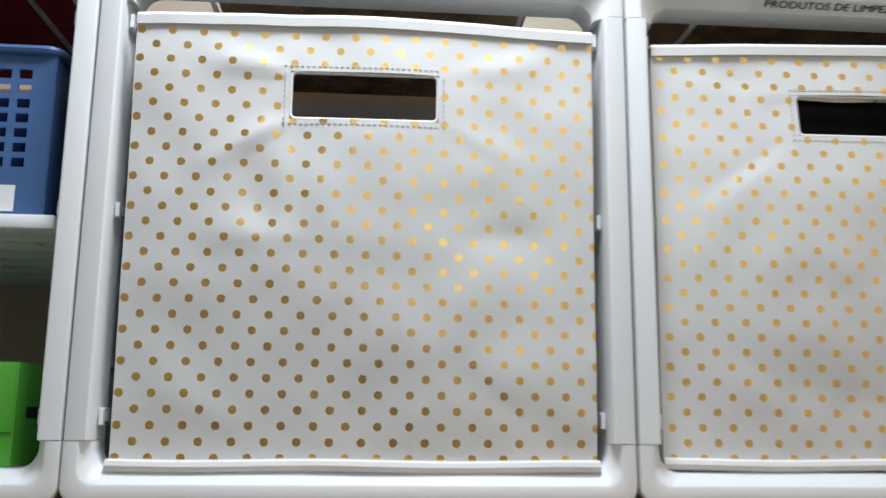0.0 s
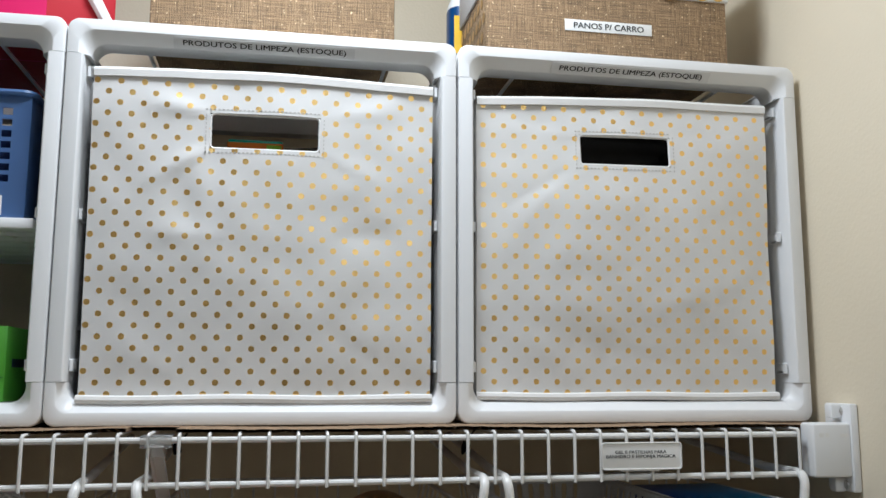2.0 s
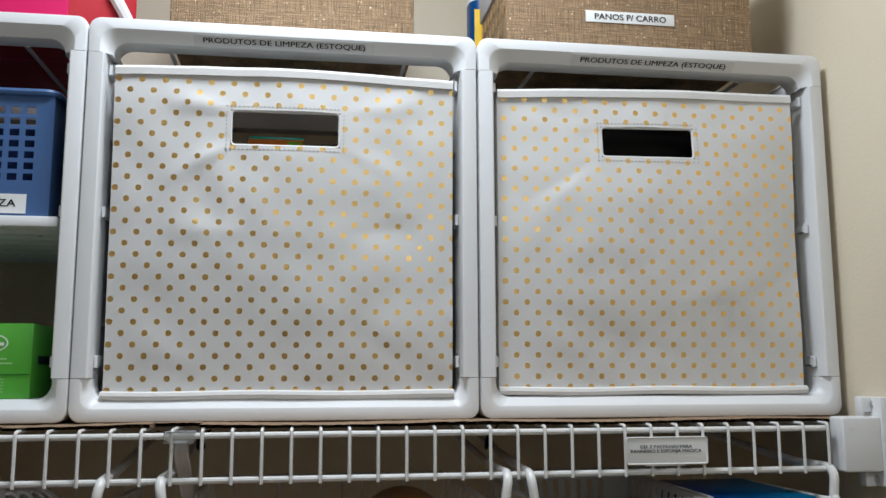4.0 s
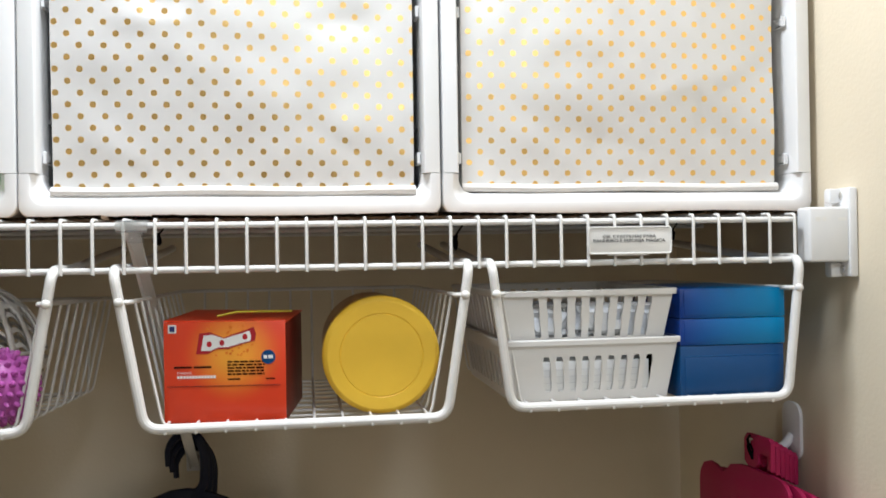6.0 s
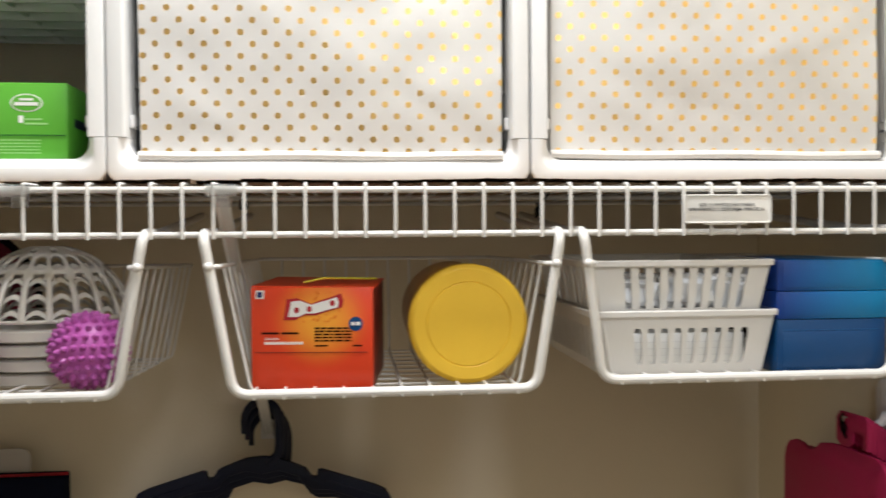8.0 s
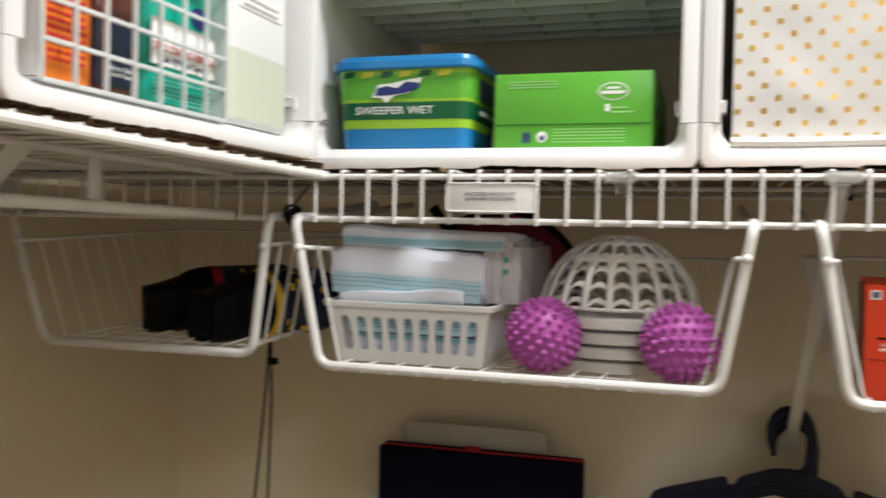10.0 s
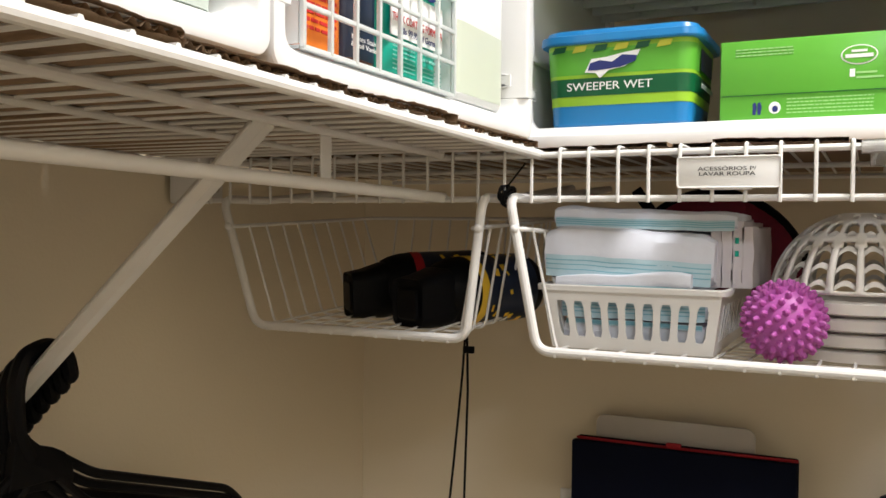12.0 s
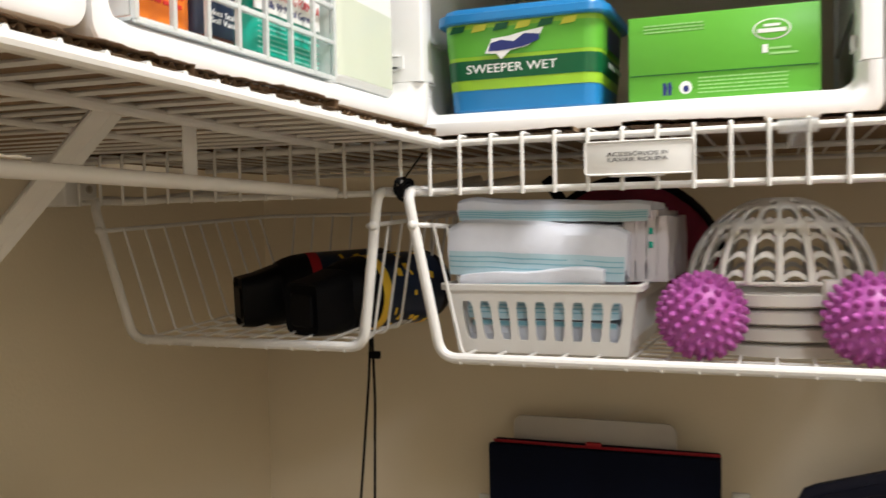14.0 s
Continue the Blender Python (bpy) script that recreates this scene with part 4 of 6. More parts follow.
tub = thing("yellow_tub", "amber plastic tub with a yellow lid, lying on its side", "tub", (0.2945, 0.024, 1.5664 + 0.0530))
tub.scale = (1.025, 1.0, 1.025)
lid = part("lid", lathe(bmesh.new(), [(0.0, 0.0), (0.036, 0.0), (0.0368, -0.0008), (0.0376, 0.0), (0.0478, 0.0), (0.0505, -0.0015), (0.0522, -0.004), (0.0525, -0.008), (0.0525, -0.019), (0.0515, -0.021), (0.0, -0.021)], 64), M_YELLOW, tub, "ribbed yellow lid with a tab")
lid.matrix_basis = pose(0, 0, 0, 90)
tab = part("tab", abox(-0.010, 0.010, 0.0, 0.014, -0.006, 0.002, 0.0015), M_YELLOW, lid)
tab.matrix_basis = pose(0.034, -0.0375, -0.006, 0, 0, 48)
bd = part("body", lathe(bmesh.new(), [(0.0, -0.0205), (0.049, -0.0205), (0.050, -0.024), (0.050, -0.160), (0.047, -0.167), (0.0, -0.168)], 48), M_AMBER, tub)
bd.matrix_basis = pose(0, 0, 0, 90)


# ---- slotted plastic trays ----
def slotted_tray(label, at, w_top, w_low, h, d, slots, s0, s1, z0, z1, waist=False, material=None, group=""):
    material = material or M_TRAY
    th = thing("slotted_tray", label, "tray", at, group=group)
    cx = w_top / 2
    t = 0.0016

    def wall(wt, wl, z0, z1, s0, s1, n):
        """A tapering wall in x, z with n upright slots between s0 and s1 (in parts of the width)."""
        bm = bmesh.new()

        def at_z(u, z):
            w = wl + (wt - wl) * z / h
            return (-w / 2 + u * w)

        zs = [0, z0] + [z0 + (z1 - z0) * k / 6 for k in range(1, 6)] + [z1, h]
        us = [0.0, s0]
        pitch = (s1 - s0) / n
        cols = []
        for i in range(n):
            a = s0 + i * pitch
            cols.append((a + pitch * 0.28, a + pitch * 0.88))
        edges = [(0.0, None)]
        for a, b in cols:
            edges += [(a, 1), (b, -1)]
        edges += [(1.0, None)]
        G = []
        for z in zs:
            f = (z - z0) / (z1 - z0)
            row = []
            for u, s in edges:
                k = 0.0
                if s and 0 <= f <= 1:
                    if waist:
                        k = 0.10 * pitch * s * math.sin(math.pi * f)
                    if f in (0, 1):
                        k += 0.10 * pitch * s
                row.append([bm.verts.new((at_z(u + k, z), y, z)) for y in (0, t)])
            G.append(row)
        for j in range(len(zs) - 1):
            for i in range(len(edges) - 1):
                hole = 1 <= j <= len(zs) - 3 and i % 2 == 1
                if hole:
                    continue
                for y in (0, 1):
                    bm.faces.new((G[j][i][y], G[j][i + 1][y], G[j + 1][i + 1][y], G[j + 1][i][y]))
        bmesh.ops.recalc_face_normals(bm, faces=bm.faces)
        # close the rims between the two skins
        key = {}
        for j in range(len(zs)):
            for i in range(len(edges)):
                key[G[j][i][0]] = G[j][i][1]
        for e in list(bm.edges):
            a, b = e.verts
            if a in key and b in key and len(e.link_faces) == 1:
                bm.faces.new((a, b, key[b], key[a]))
        return bm

    lean = math.degrees(math.atan2((w_top - w_low) / 2, h))
    off = (w_top - w_low) / 2
    f = part("front_wall", wall(w_top, w_low, z0, z1, s0, s1, slots), material, th)
    f.matrix_basis = pose(cx, off, 0, lean, 0, 0)
    f = part("back_wall", wall(w_top, w_low, z0, z1, s0, s1, slots), material, th)
    f.matrix_basis = pose(cx, d - off, 0, lean, 0, 180)
    m = max(5, int(slots * d / w_top))
    f = part("side_wall", wall(d, d - 2 * off, z0, z1, 0.06, 0.94, m), material, th)
    f.matrix_basis = pose(off, d / 2, 0, lean, 0, -90)
    f = part("side_wall", wall(d, d - 2 * off, z0, z1, 0.06, 0.94, m), material, th)
    f.matrix_basis = pose(w_top - off, d / 2, 0, lean, 0, 90)
    part("base", abox(off, w_top - off, off, d - off, 0, 0.0016), material, th)
    rim = [(x, y, h) for x, y in round_rect(-0.003, w_top + 0.003, -0.003, d + 0.003, 0.008, 4)]
    bm = bmesh.new()
    sec = ((0.003, 0.001), (-0.0012, 0.0012), (-0.002, 0.0), (-0.0014, -0.0042), (0.0, -0.0042), (0.002, -0.001))
    N = len(rim)
    C = Vector((w_top / 2, d / 2, h))
    rings = []
    for x, y, z in rim:
        r = []
        for a, b in sec:
            sx, sy = (1 if x < C.x else -1), (1 if y < C.y else -1)
            r.append(bm.verts.new((x + a * sx * 0.7, y + a * sy * 0.7, z + b)))
        rings.append(r)
    for i in range(N):
        A, B = rings[i], rings[(i + 1) % N]
        for k in range(6):
            bm.faces.new((A[k], A[(k + 1) % 6], B[(k + 1) % 6], B[k]))
    part("rolled_rim", bm, material, th)
    return th


def crumple(name, label, category, at, size, material, seed, sub=3, rough=0.28):
    """A soft crumpled packet."""
    bm = bmesh.new()
    bmesh.ops.create_icosphere(bm, subdivisions=sub, radius=1)
    for v in bm.verts:
        k = 1 + rough * noise.noise(v.co * 2.1 + Vector((seed, 0, 0))) + 0.5 * rough * noise.noise(v.co * 5 + Vector((0, seed, 0)))
        v.co = Vector((math.copysign(abs(v.co.x) ** 0.55, v.co.x) * size[0], math.copysign(abs(v.co.y) ** 0.55, v.co.y) * size[1], math.copysign(abs(v.co.z) ** 0.6, v.co.z) * size[2])) * k
    ob = part(name, bm, material)
    ob.location = at
    return tagged(ob, label, category)


ZT = 1.5723
slotted_tray("white slotted plastic tray with paper, bottom of a stack", (0.4045, 0.009, ZT), 0.168, 0.150, 0.0570, 0.22, 9, 0.19, 0.88, 0.009, 0.042, group="slotted trays")
slotted_tray("white slotted plastic tray with packets, stacked on another tray", (0.4010, 0.010, ZT + 0.0550), 0.168, 0.152, 0.0470, 0.22, 9, 0.155, 0.90, 0.004, 0.0415, True, group="slotted trays")
pp = thing("paper_stack", "stack of white paper in the lower slotted tray", "paper", (0.422, 0.0185, ZT + 0.0022))
part("paper_block", abox(0, 0.125, 0, 0.17, 0, 0.034, 0.001), M_WHITETEXT, pp)
part("edge_mark", bars([(0.01, 0.118, 0.008 + i * 0.006, 0.0084 + i * 0.006) for i in range(4)]), M_TAPE, pp)
bs = part("black_sponge", abox(0.551, 0.556, 0.0195, 0.11, ZT + 0.004, ZT + 0.046, 0.0015), M_BLACK)
tagged(bs, "thin black sponge standing in the lower tray", "sponge")
for i, (x, y, s) in enumerate(((0.455, 0.055, 3), (0.508, 0.052, 9), (0.545, 0.058, 14), (0.48, 0.11, 21))):
    crumple("sponge_packet", "clear crinkled packet in the upper tray", "packet", (x - 0.006, y - 0.012, ZT + 0.0715 + 0.002 * (i % 2)), (0.027, 0.022, 0.014 + 0.002 * (i % 3)), M_WRAP, s)

# ---- blue cartons ----
for z0, z1, mm, lab, dx in ((ZT - 0.0005, ZT + 0.0480, M_BLUE, "deep blue cardboard box in a basket", 0.0), (ZT + 0.0485, ZT + 0.0735, M_GRADED, "blue cardboard box with graded print, in a stack", 0.0015), (ZT + 0.0740, ZT + 0.1018, M_GRADED, "bright blue cardboard box on top of a stack", 0.0018)):
    cb_ = thing("blue_box", lab, "box", (0.5735, 0.0065, z0), group="blue boxes")
    h = z1 - z0
    part("body", abox(0, 0.1040 + dx, 0, 0.15, 0, h, 0.0008), mm, cb_)
    part("tuck_flap", abox(0.004, 0.0990 + dx, -0.0009, 0, h * 0.1, h * 0.93 if h < 0.03 else h * 0.78, 0.0003), mm, cb_)
    if h > 0.04:
        part("flap_line", bars([(0.006, 0.097, h * 0.80, h * 0.806)]), M_CYAN, cb_)

# ---- laundry things in the wide basket ----
ZL = 1.5685
slotted_tray("white slotted tray filled with folded mesh bags", (-0.3540, 0.022, ZL), 0.157, 0.140, 0.0560, 0.22, 9, 0.045, 0.955, 0.011, 0.043, group="slotted trays")


def mesh_bag(label, at, w, d, h, seed, tilt=0.0, stripes=(0.25, 0.36)):
    """A folded, zipped mesh laundry bag: a soft cushion with woven stripes along its front fold."""
    th = thing("laundry_bag", label, "laundry bag", at, group="folded laundry bags")
    th.matrix_basis = pose(*at, 0, tilt, 0)
    bm = bmesh.new()
    n, m = 28, 20
    ring = []
    for i in range(n + 1):
        x = w * i / n
        row = []
        for k in range(m):
            a = 2 * math.pi * k / m
            ca, sa = math.cos(a), math.sin(a)
            y = d / 2 - d / 2 * math.copysign(abs(ca) ** 0.45, ca)
            z = h / 2 + h / 2 * math.copysign(abs(sa) ** 0.42, sa)
            e = min(1.0, 0.78 + 3.5 * min(x, w - x) / w)
            z = h / 2 + (z - h / 2) * e
            z += 0.0025 * noise.noise(Vector((x * 25, y * 25, seed))) + 0.004 * math.sin(x * 13 + seed) * (1 if sa > 0 else 0.4)
            y += 0.003 * noise.noise(Vector((x * 30, z * 60, seed + 5)))
            row.append(bm.verts.new((x, y, z)))
        ring.append(row)
    for A, B in zip(ring, ring[1:]):
        for k in range(m):
            bm.faces.new((A[k], A[(k + 1) % m], B[(k + 1) % m], B[k]))
    bm.faces.new(ring[0][::-1])
    bm.faces.new(ring[-1])
    part("cushion", bm, M_MESHBAG, th)
    # woven band with thin lines, laid on the front fold
    q = sum(stripes) / 2
    half = h * (stripes[1] - stripes[0]) / 2
    for off, hh, lift, mm in ((0.0, half, 0.0005, M_PALEBLUE), (half * 0.55, 0.0005, 0.0009, M_TEALSTRIPE), (half * 0.15, 0.0005, 0.0009, M_TEALSTRIPE), (-half * 0.3, 0.0005, 0.0009, M_TEALSTRIPE)):
        bm = bmesh.new()
        grid_ = []
        for i in range(n + 1):
            x = 0.002 + (w - 0.004) * i / n
            row = []
            for e in (-1, 0, 1):
                z = h * q + off + e * hh + 0.0016 * math.sin(x * 13 + seed) + 0.001 * noise.noise(Vector((x * 40, seed, 0)))
                row.append(bm.verts.new((x, -lift - 0.0004 + 0.003 * noise.noise(Vector((x * 30, z * 60, seed + 5))), z)))
            grid_.append(row)
        for A, B in zip(grid_, grid_[1:]):
            for k in range(2):
                bm.faces.new((A[k], B[k], B[k + 1], A[k + 1]))
        part("woven_band", bm, mm, th)
    return th


mesh_bag("folded white mesh laundry bag at the bottom of the tray", (-0.3375, 0.0385, ZL + 0.003), 0.124, 0.11, 0.022, 1.0, 0, (0.75, 0.97))
mesh_bag("folded white mesh laundry bag with teal stripes in the tray", (-0.3400, 0.0360, ZL + 0.0255), 0.129, 0.115, 0.0245, 4.0, 0, (0.15, 0.75))
mesh_bag("cream folded mesh laundry bag edge at the tray rim", (-0.3430, 0.0275, ZL + 0.0545), 0.119, 0.0125, 0.0115, 6.0, 0.4, (0.1, 0.2))
mesh_bag("folded white mesh laundry bag with pale blue stripes", (-0.3575, 0.0390, ZL + 0.0570), 0.150, 0.11, 0.0520, 2.0, 1.2, (0.10, 0.48))
mesh_bag("folded white mesh laundry bag lying on top", (-0.3525, 0.052, ZL + 0.1065), 0.162, 0.10, 0.0215, 3.0, 0.4, (0.08, 0.50))
fl = thing("zip_bag_stack", "clear zip bags with printed spots standing beside the laundry bags", "plastic bag", (-0.2125, 0.056, ZL + 0.0570))
for k, (x, hh) in enumerate(((0.0, 0.060), (0.009, 0.060), (0.018, 0.057), (0.026, 0.052))):
    bm = bmesh.new()
    skins = [[[bm.verts.new((x + e + 0.0022 * noise.noise(Vector((y * 40, z * 50, k * 3.0))), y, z + 0.003 * noise.noise(Vector((y * 25, k, 0))) * (z > 0.03))) for z in [hh * j / 8 for j in range(9)]] for y in [0.15 * i / 12 for i in range(13)]] for e in (0.0, 0.0086)]
    for A in skins:
        for i in range(12):
            for j in range(8):
                bm.faces.new((A[i][j], A[i + 1][j], A[i + 1][j + 1], A[i][j + 1]))
    rim_ = [(i, 0) for i in range(13)] + [(12, j) for j in range(1, 9)] + [(i, 8) for i in range(11, -1, -1)] + [(0, j) for j in range(7, 0, -1)]
    for p, q in zip(rim_, rim_[1:] + rim_[:1]):
        bm.faces.new((skins[0][p[0]][p[1]], skins[0][q[0]][q[1]], skins[1][q[0]][q[1]], skins[1][p[0]][p[1]]))
    part("fold", bm, M_ZIPBAG, fl)
bm = bmesh.new()
for z in (0.030, 0.041):
    box(bm, 0.0200, 0.0232, -0.0012, -0.0004, z - 0.003, z + 0.002, 0.0001)
part("printed_spots", bm, M_TEAL, fl)


def spiky_ball(label, at, r=0.0302):
    th = thing("spiky_ball", label, "dryer ball", at, group="dryer balls")
    bm = bmesh.new()
    bmesh.ops.create_icosphere(bm, subdivisions=4, radius=r)
    part("core", bm, M_PURPLE, th)
    bm = bmesh.new()
    n = 165
    for i in range(n):
        z = 1 - 2 * (i + 0.5) / n
        a = i * math.pi * (3 - math.sqrt(5))
        q = math.sqrt(1 - z * z)
        dirv = Vector((q * math.cos(a), q * math.sin(a), z))
        rot = dirv.to_track_quat("Z", "Y").to_matrix().to_4x4()
        prev = None
        for rad, hh in ((0.0032, -0.0006), (0.0026, 0.0014), (0.0020, 0.0032), (0.0010, 0.0043)):
            ring = [bm.verts.new(rot @ Vector((rad * math.cos(2 * math.pi * k / 7), rad * math.sin(2 * math.pi * k / 7), r + hh))) for k in range(7)]
            if prev:
                for k in range(7):
                    bm.faces.new((prev[k], prev[(k + 1) % 7], ring[(k + 1) % 7], ring[k]))
            prev = ring
        bm.faces.new(prev)
    tagged(part("spike_layer", bm, M_PURPLE, th), kind="stuff")
    return th


ball = spiky_ball("orchid purple spiky rubber dryer ball beside a tray", (-0.1505, 0.032, ZL + 0.0335))
b2 = copy_thing(ball, pose(-0.0345, 0.030, ZL + 0.0335, 20, 35, 60))
tagged(b2, "orchid purple spiky rubber dryer ball before a plastic dome")


def wash_dome(at):
    """A bowl-shaped lattice dome with rounded windows on a stack of ribbed rings."""
    th = thing("washing_ball", "off-white plastic washing ball with a lattice dome", "washing ball", at)
    R, cols, u = 0.0755, 20, 8

    def lattice_dome(radius, height, slots, shift, wide):
        """A thin dome with rounded windows: slots of (first row, last row, tall) in thirty rows."""
        bm = bmesh.new()
        n, m = cols * u, 30
        lat0, lat1 = radians(8), radians(78)
        G = []
        for j in range(m + 1):
            la = lat0 + (lat1 - lat0) * j / m
            G.append([bm.verts.new((radius * math.cos(la) * math.cos(2 * math.pi * (i + shift) / n), radius * math.cos(la) * math.sin(2 * math.pi * (i + shift) / n), height * math.sin(la))) for i in range(n)])
        for j in range(m):
            for i in range(n):
                fu = (i % u + 0.5) / u * 2 - 1
                gap = False
                for lo_, hi_, tall in slots:
                    if lo_ <= j < hi_:
                        fv = max(0.0, (j + 0.5 - (hi_ - 4)) / 4) if tall else (j + 0.5 - lo_) / (hi_ - lo_) * 2 - 1
                        gap = (abs(fu) / wide) ** 2.6 + abs(fv) ** 2.6 < 1
                if gap and j >= 25 and (i // u) % 2:
                    gap = False
                if not gap:
                    bm.faces.new((G[j][i], G[j][(i + 1) % n], G[j + 1][(i + 1) % n], G[j + 1][i]))
        bm.faces.new(G[m])
        for v_ in [w for w in bm.verts if not w.link_faces]:
            bm.verts.remove(v_)
        return bm

    dome = part("dome", lattice_dome(R, 0.0800, ((1, 15, True), (17, 23, False), (25, 28, False)), 0, 0.70), M_DOME, th, "lattice dome with rounded windows")
    sol = dome.modifiers.new("thickness", "SOLIDIFY")
    sol.thickness, sol.offset = 0.0026, -1
    dome.location = (0, 0, 0.046)
    # scalloped bands inside the windows, each arch centred on a window
    for z in (0.010, 0.024, 0.038, 0.050):
        bm = bmesh.new()
        rings = []
        n = cols * 12
        for i in range(n):
            a = 2 * math.pi * i / n
            lift = 0.0085 * abs(math.sin(cols * a / 2)) ** 0.8
            sec = []
            for dz, dr in ((0.0, 0.0), (0.0042, 0.0008), (0.0042, 0.0024), (0.0, 0.0016)):
                zz = z + lift + dz
                r = (R - 0.0042) * math.sqrt(max(0.0, 1 - (zz / 0.080) ** 2)) - dr
                sec.append(bm.verts.new((r * math.cos(a), r * math.sin(a), zz)))
            rings.append(sec)
        for A, B in zip(rings, rings[1:] + rings[:1]):
            for k in range(4):
                bm.faces.new((A[k], A[(k + 1) % 4], B[(k + 1) % 4], B[k]))
        part("scalloped_band", bm, M_DOME, th).location = (0, 0, 0.046)
    prof = []
    for k in range(4):
        z = k * 0.0135
        prof += [(0.060 + 0.004 * k, z), (0.063 + 0.004 * k, z + 0.0015), (0.063 + 0.004 * k, z + 0.0095), (0.060 + 0.004 * k, z + 0.011), (0.053 + 0.004 * k, z + 0.0115), (0.053 + 0.004 * k, z + 0.0132)]
    part("ribbed_base", lathe(bmesh.new(), prof[:-1], 48), M_DOME, th)
    tb = part("catch", abox(-0.006, 0.006, -0.079, -0.070, 0.046, 0.062, 0.002), M_DOME, th)
    tb.matrix_basis = pose(0, 0, 0, 0, 0, 28)
    return th


wash_dome((-0.0955, 0.117, ZL - 0.0020))

# burgundy mesh pouch behind the bags
pouch = thing("mesh_pouch", "burgundy mesh pouch with black trim behind the laundry bags", "pouch", (-0.240, 0.243, ZL - 0.004))
bm = bmesh.new()
bmesh.ops.create_icosphere(bm, subdivisions=4, radius=1)
for v in bm.verts:
    z = v.co.z
    v.co = Vector((v.co.x * 0.092 * (1 - 0.12 * z), v.co.y * 0.016, (z + 1) * 0.0755 if z > -0.9 else 0.0))
    v.co.y += 0.004 * noise.noise(v.co * 30)
part("body", bm, M_BURGUNDY, pouch)
arcp = [(0.093 * math.cos(a) * (1 - 0.12 * math.sin(a)), -0.003, (math.sin(a) + 1) * 0.0757) for a in [radians(-30 + 240 * i / 30) for i in range(31)]]
part("piping", rod(arcp, 0.0042, 8), M_BLACK, pouch, "black piping")
st = part("strap", abox(-0.006, 0.006, -0.002, 0.002, 0, 0.03, 0.001), M_BLACK, pouch)
st.matrix_basis = pose(-0.066, 0.0, 0.130, 0, -35, 0)

# ---- dark spray bottles in the corner basket ----


def dark_bottle(label, tail, ahead, seed, first, second):
    """A black bottle on its side; its hollow base at tail, its body lying along ahead."""
    A = Vector(ahead).normalized()
    th = thing("spray_bottle", label, "bottle", tail, group="dark bottles")
    th.matrix_basis = Matrix.Translation(tail) @ A.to_track_quat("Z", "Y").to_matrix().to_4x4()
    R = 0.0355
    part("body", lathe(bmesh.new(), [(R * 0.80, 0.038), (R * 0.90, 0.046), (R * 0.97, 0.056), (R, 0.068), (R, 0.150), (R * 0.9, 0.158), (R * 0.4, 0.170), (0, 0.171)], 36), M_BLACK, th)
    cup = part("base_cup", loft([(-0.021, 0.021, -0.0215, 0.0205, 0.004, 0.006), (-0.0245, 0.0245, -0.0235, 0.0235, 0.0, 0.009), (-0.0265, 0.0265, -0.0250, 0.0265, 0.016, 0.012), (-0.0275, 0.0275, -0.0255, 0.0330, 0.036, 0.016), (-0.026, 0.026, -0.0245, 0.0330, 0.044, 0.018)]), M_BLACK, th, "square-shouldered black cap")
    cup.location = (0, -0.0075, 0)
    part("cap_recess", loft([(-0.015, 0.015, -0.014, 0.014, -0.0012, 0.005), (-0.017, 0.017, -0.016, 0.016, 0.0006, 0.006)]), M_BLACK, th).location = (0, -0.0085, 0)
    part("label_band", lathe(bmesh.new(), [(R * 0.98, 0.074), (R * 1.006, 0.074), (R * 1.006, 0.146), (R * 0.98, 0.146)], 36), M_INDIGO, th)
    part("edge_band", lathe(bmesh.new(), [(R * 0.98, 0.068), (R * 1.010, 0.068), (R * 1.010, 0.078), (R * 0.98, 0.078)], 36), first, th)
    rngb = random.Random(seed)
    for mm, n, wmax in ((M_YELLOW, 26, 0.010), (second, 12, 0.014)):
        bm = bmesh.new()
        for k in range(n):
            a_, z = rngb.uniform(0, 2 * math.pi), rngb.uniform(0.084, 0.138)
            m = Matrix.Rotation(a_, 4, "Z") @ Matrix.Translation((R * 1.009, 0, z))
            bmesh.ops.create_cube(bm, size=1, matrix=m @ Matrix.Rotation(rngb.uniform(-0.4, 0.4), 4, "X") @ Matrix.Diagonal((0.0008, rngb.uniform(0.003, wmax), rngb.uniform(0.002, 0.006), 1)))
        tagged(part("label_print", bm, mm, th), kind="stuff")
    return th


dark_bottle("black bottle with a yellow printed label, lying in the basket", (-0.496, 0.032, 1.6080), (0.42, 0.9, 0.03), 3, M_YELLOW, M_YELLOW)
dark_bottle("black bottle with a red and yellow label, lying behind another", (-0.590, 0.074, 1.6095), (0.72, 0.70, 0.035), 5, M_CRIMSON, M_CRIMSON)

# ---- things in the middle crate ----
ZF = ZC + 0.0168
wt = thing("wipes_tub", "green and blue plastic wipes tub with a blue lid", "tub", (-0.3705, 0.068, ZF))


def tub_at(z, g=0.0):
    k = z / 0.075 * 0.0045
    return (0.005 - k - g, 0.131 + k + g, 0.005 - k - g, 0.108 + k + g)


part("body", loft([(0.008, 0.128, 0.008, 0.105, 0.0, 0.012), (*tub_at(0.003), 0.003, 0.014), (*tub_at(0.072), 0.072, 0.014)]), M_BLUELID, wt)
part("green_label", loft([(*tub_at(0.0185, 0.0004), 0.0185, 0.0144), (*tub_at(0.070, 0.0004), 0.070, 0.0144)]), M_LIME, wt, "lime green printed label")
part("light_green_zone", loft([(*tub_at(0.0445, 0.0006), 0.0445, 0.0146), (*tub_at(0.066, 0.0006), 0.066, 0.0146)]), M_GREEN, wt)
part("dark_green_band", loft([(*tub_at(0.0265, 0.0008), 0.0265, 0.0148), (*tub_at(0.0415, 0.0008), 0.0415, 0.0148)]), M_DARKGREEN, wt)
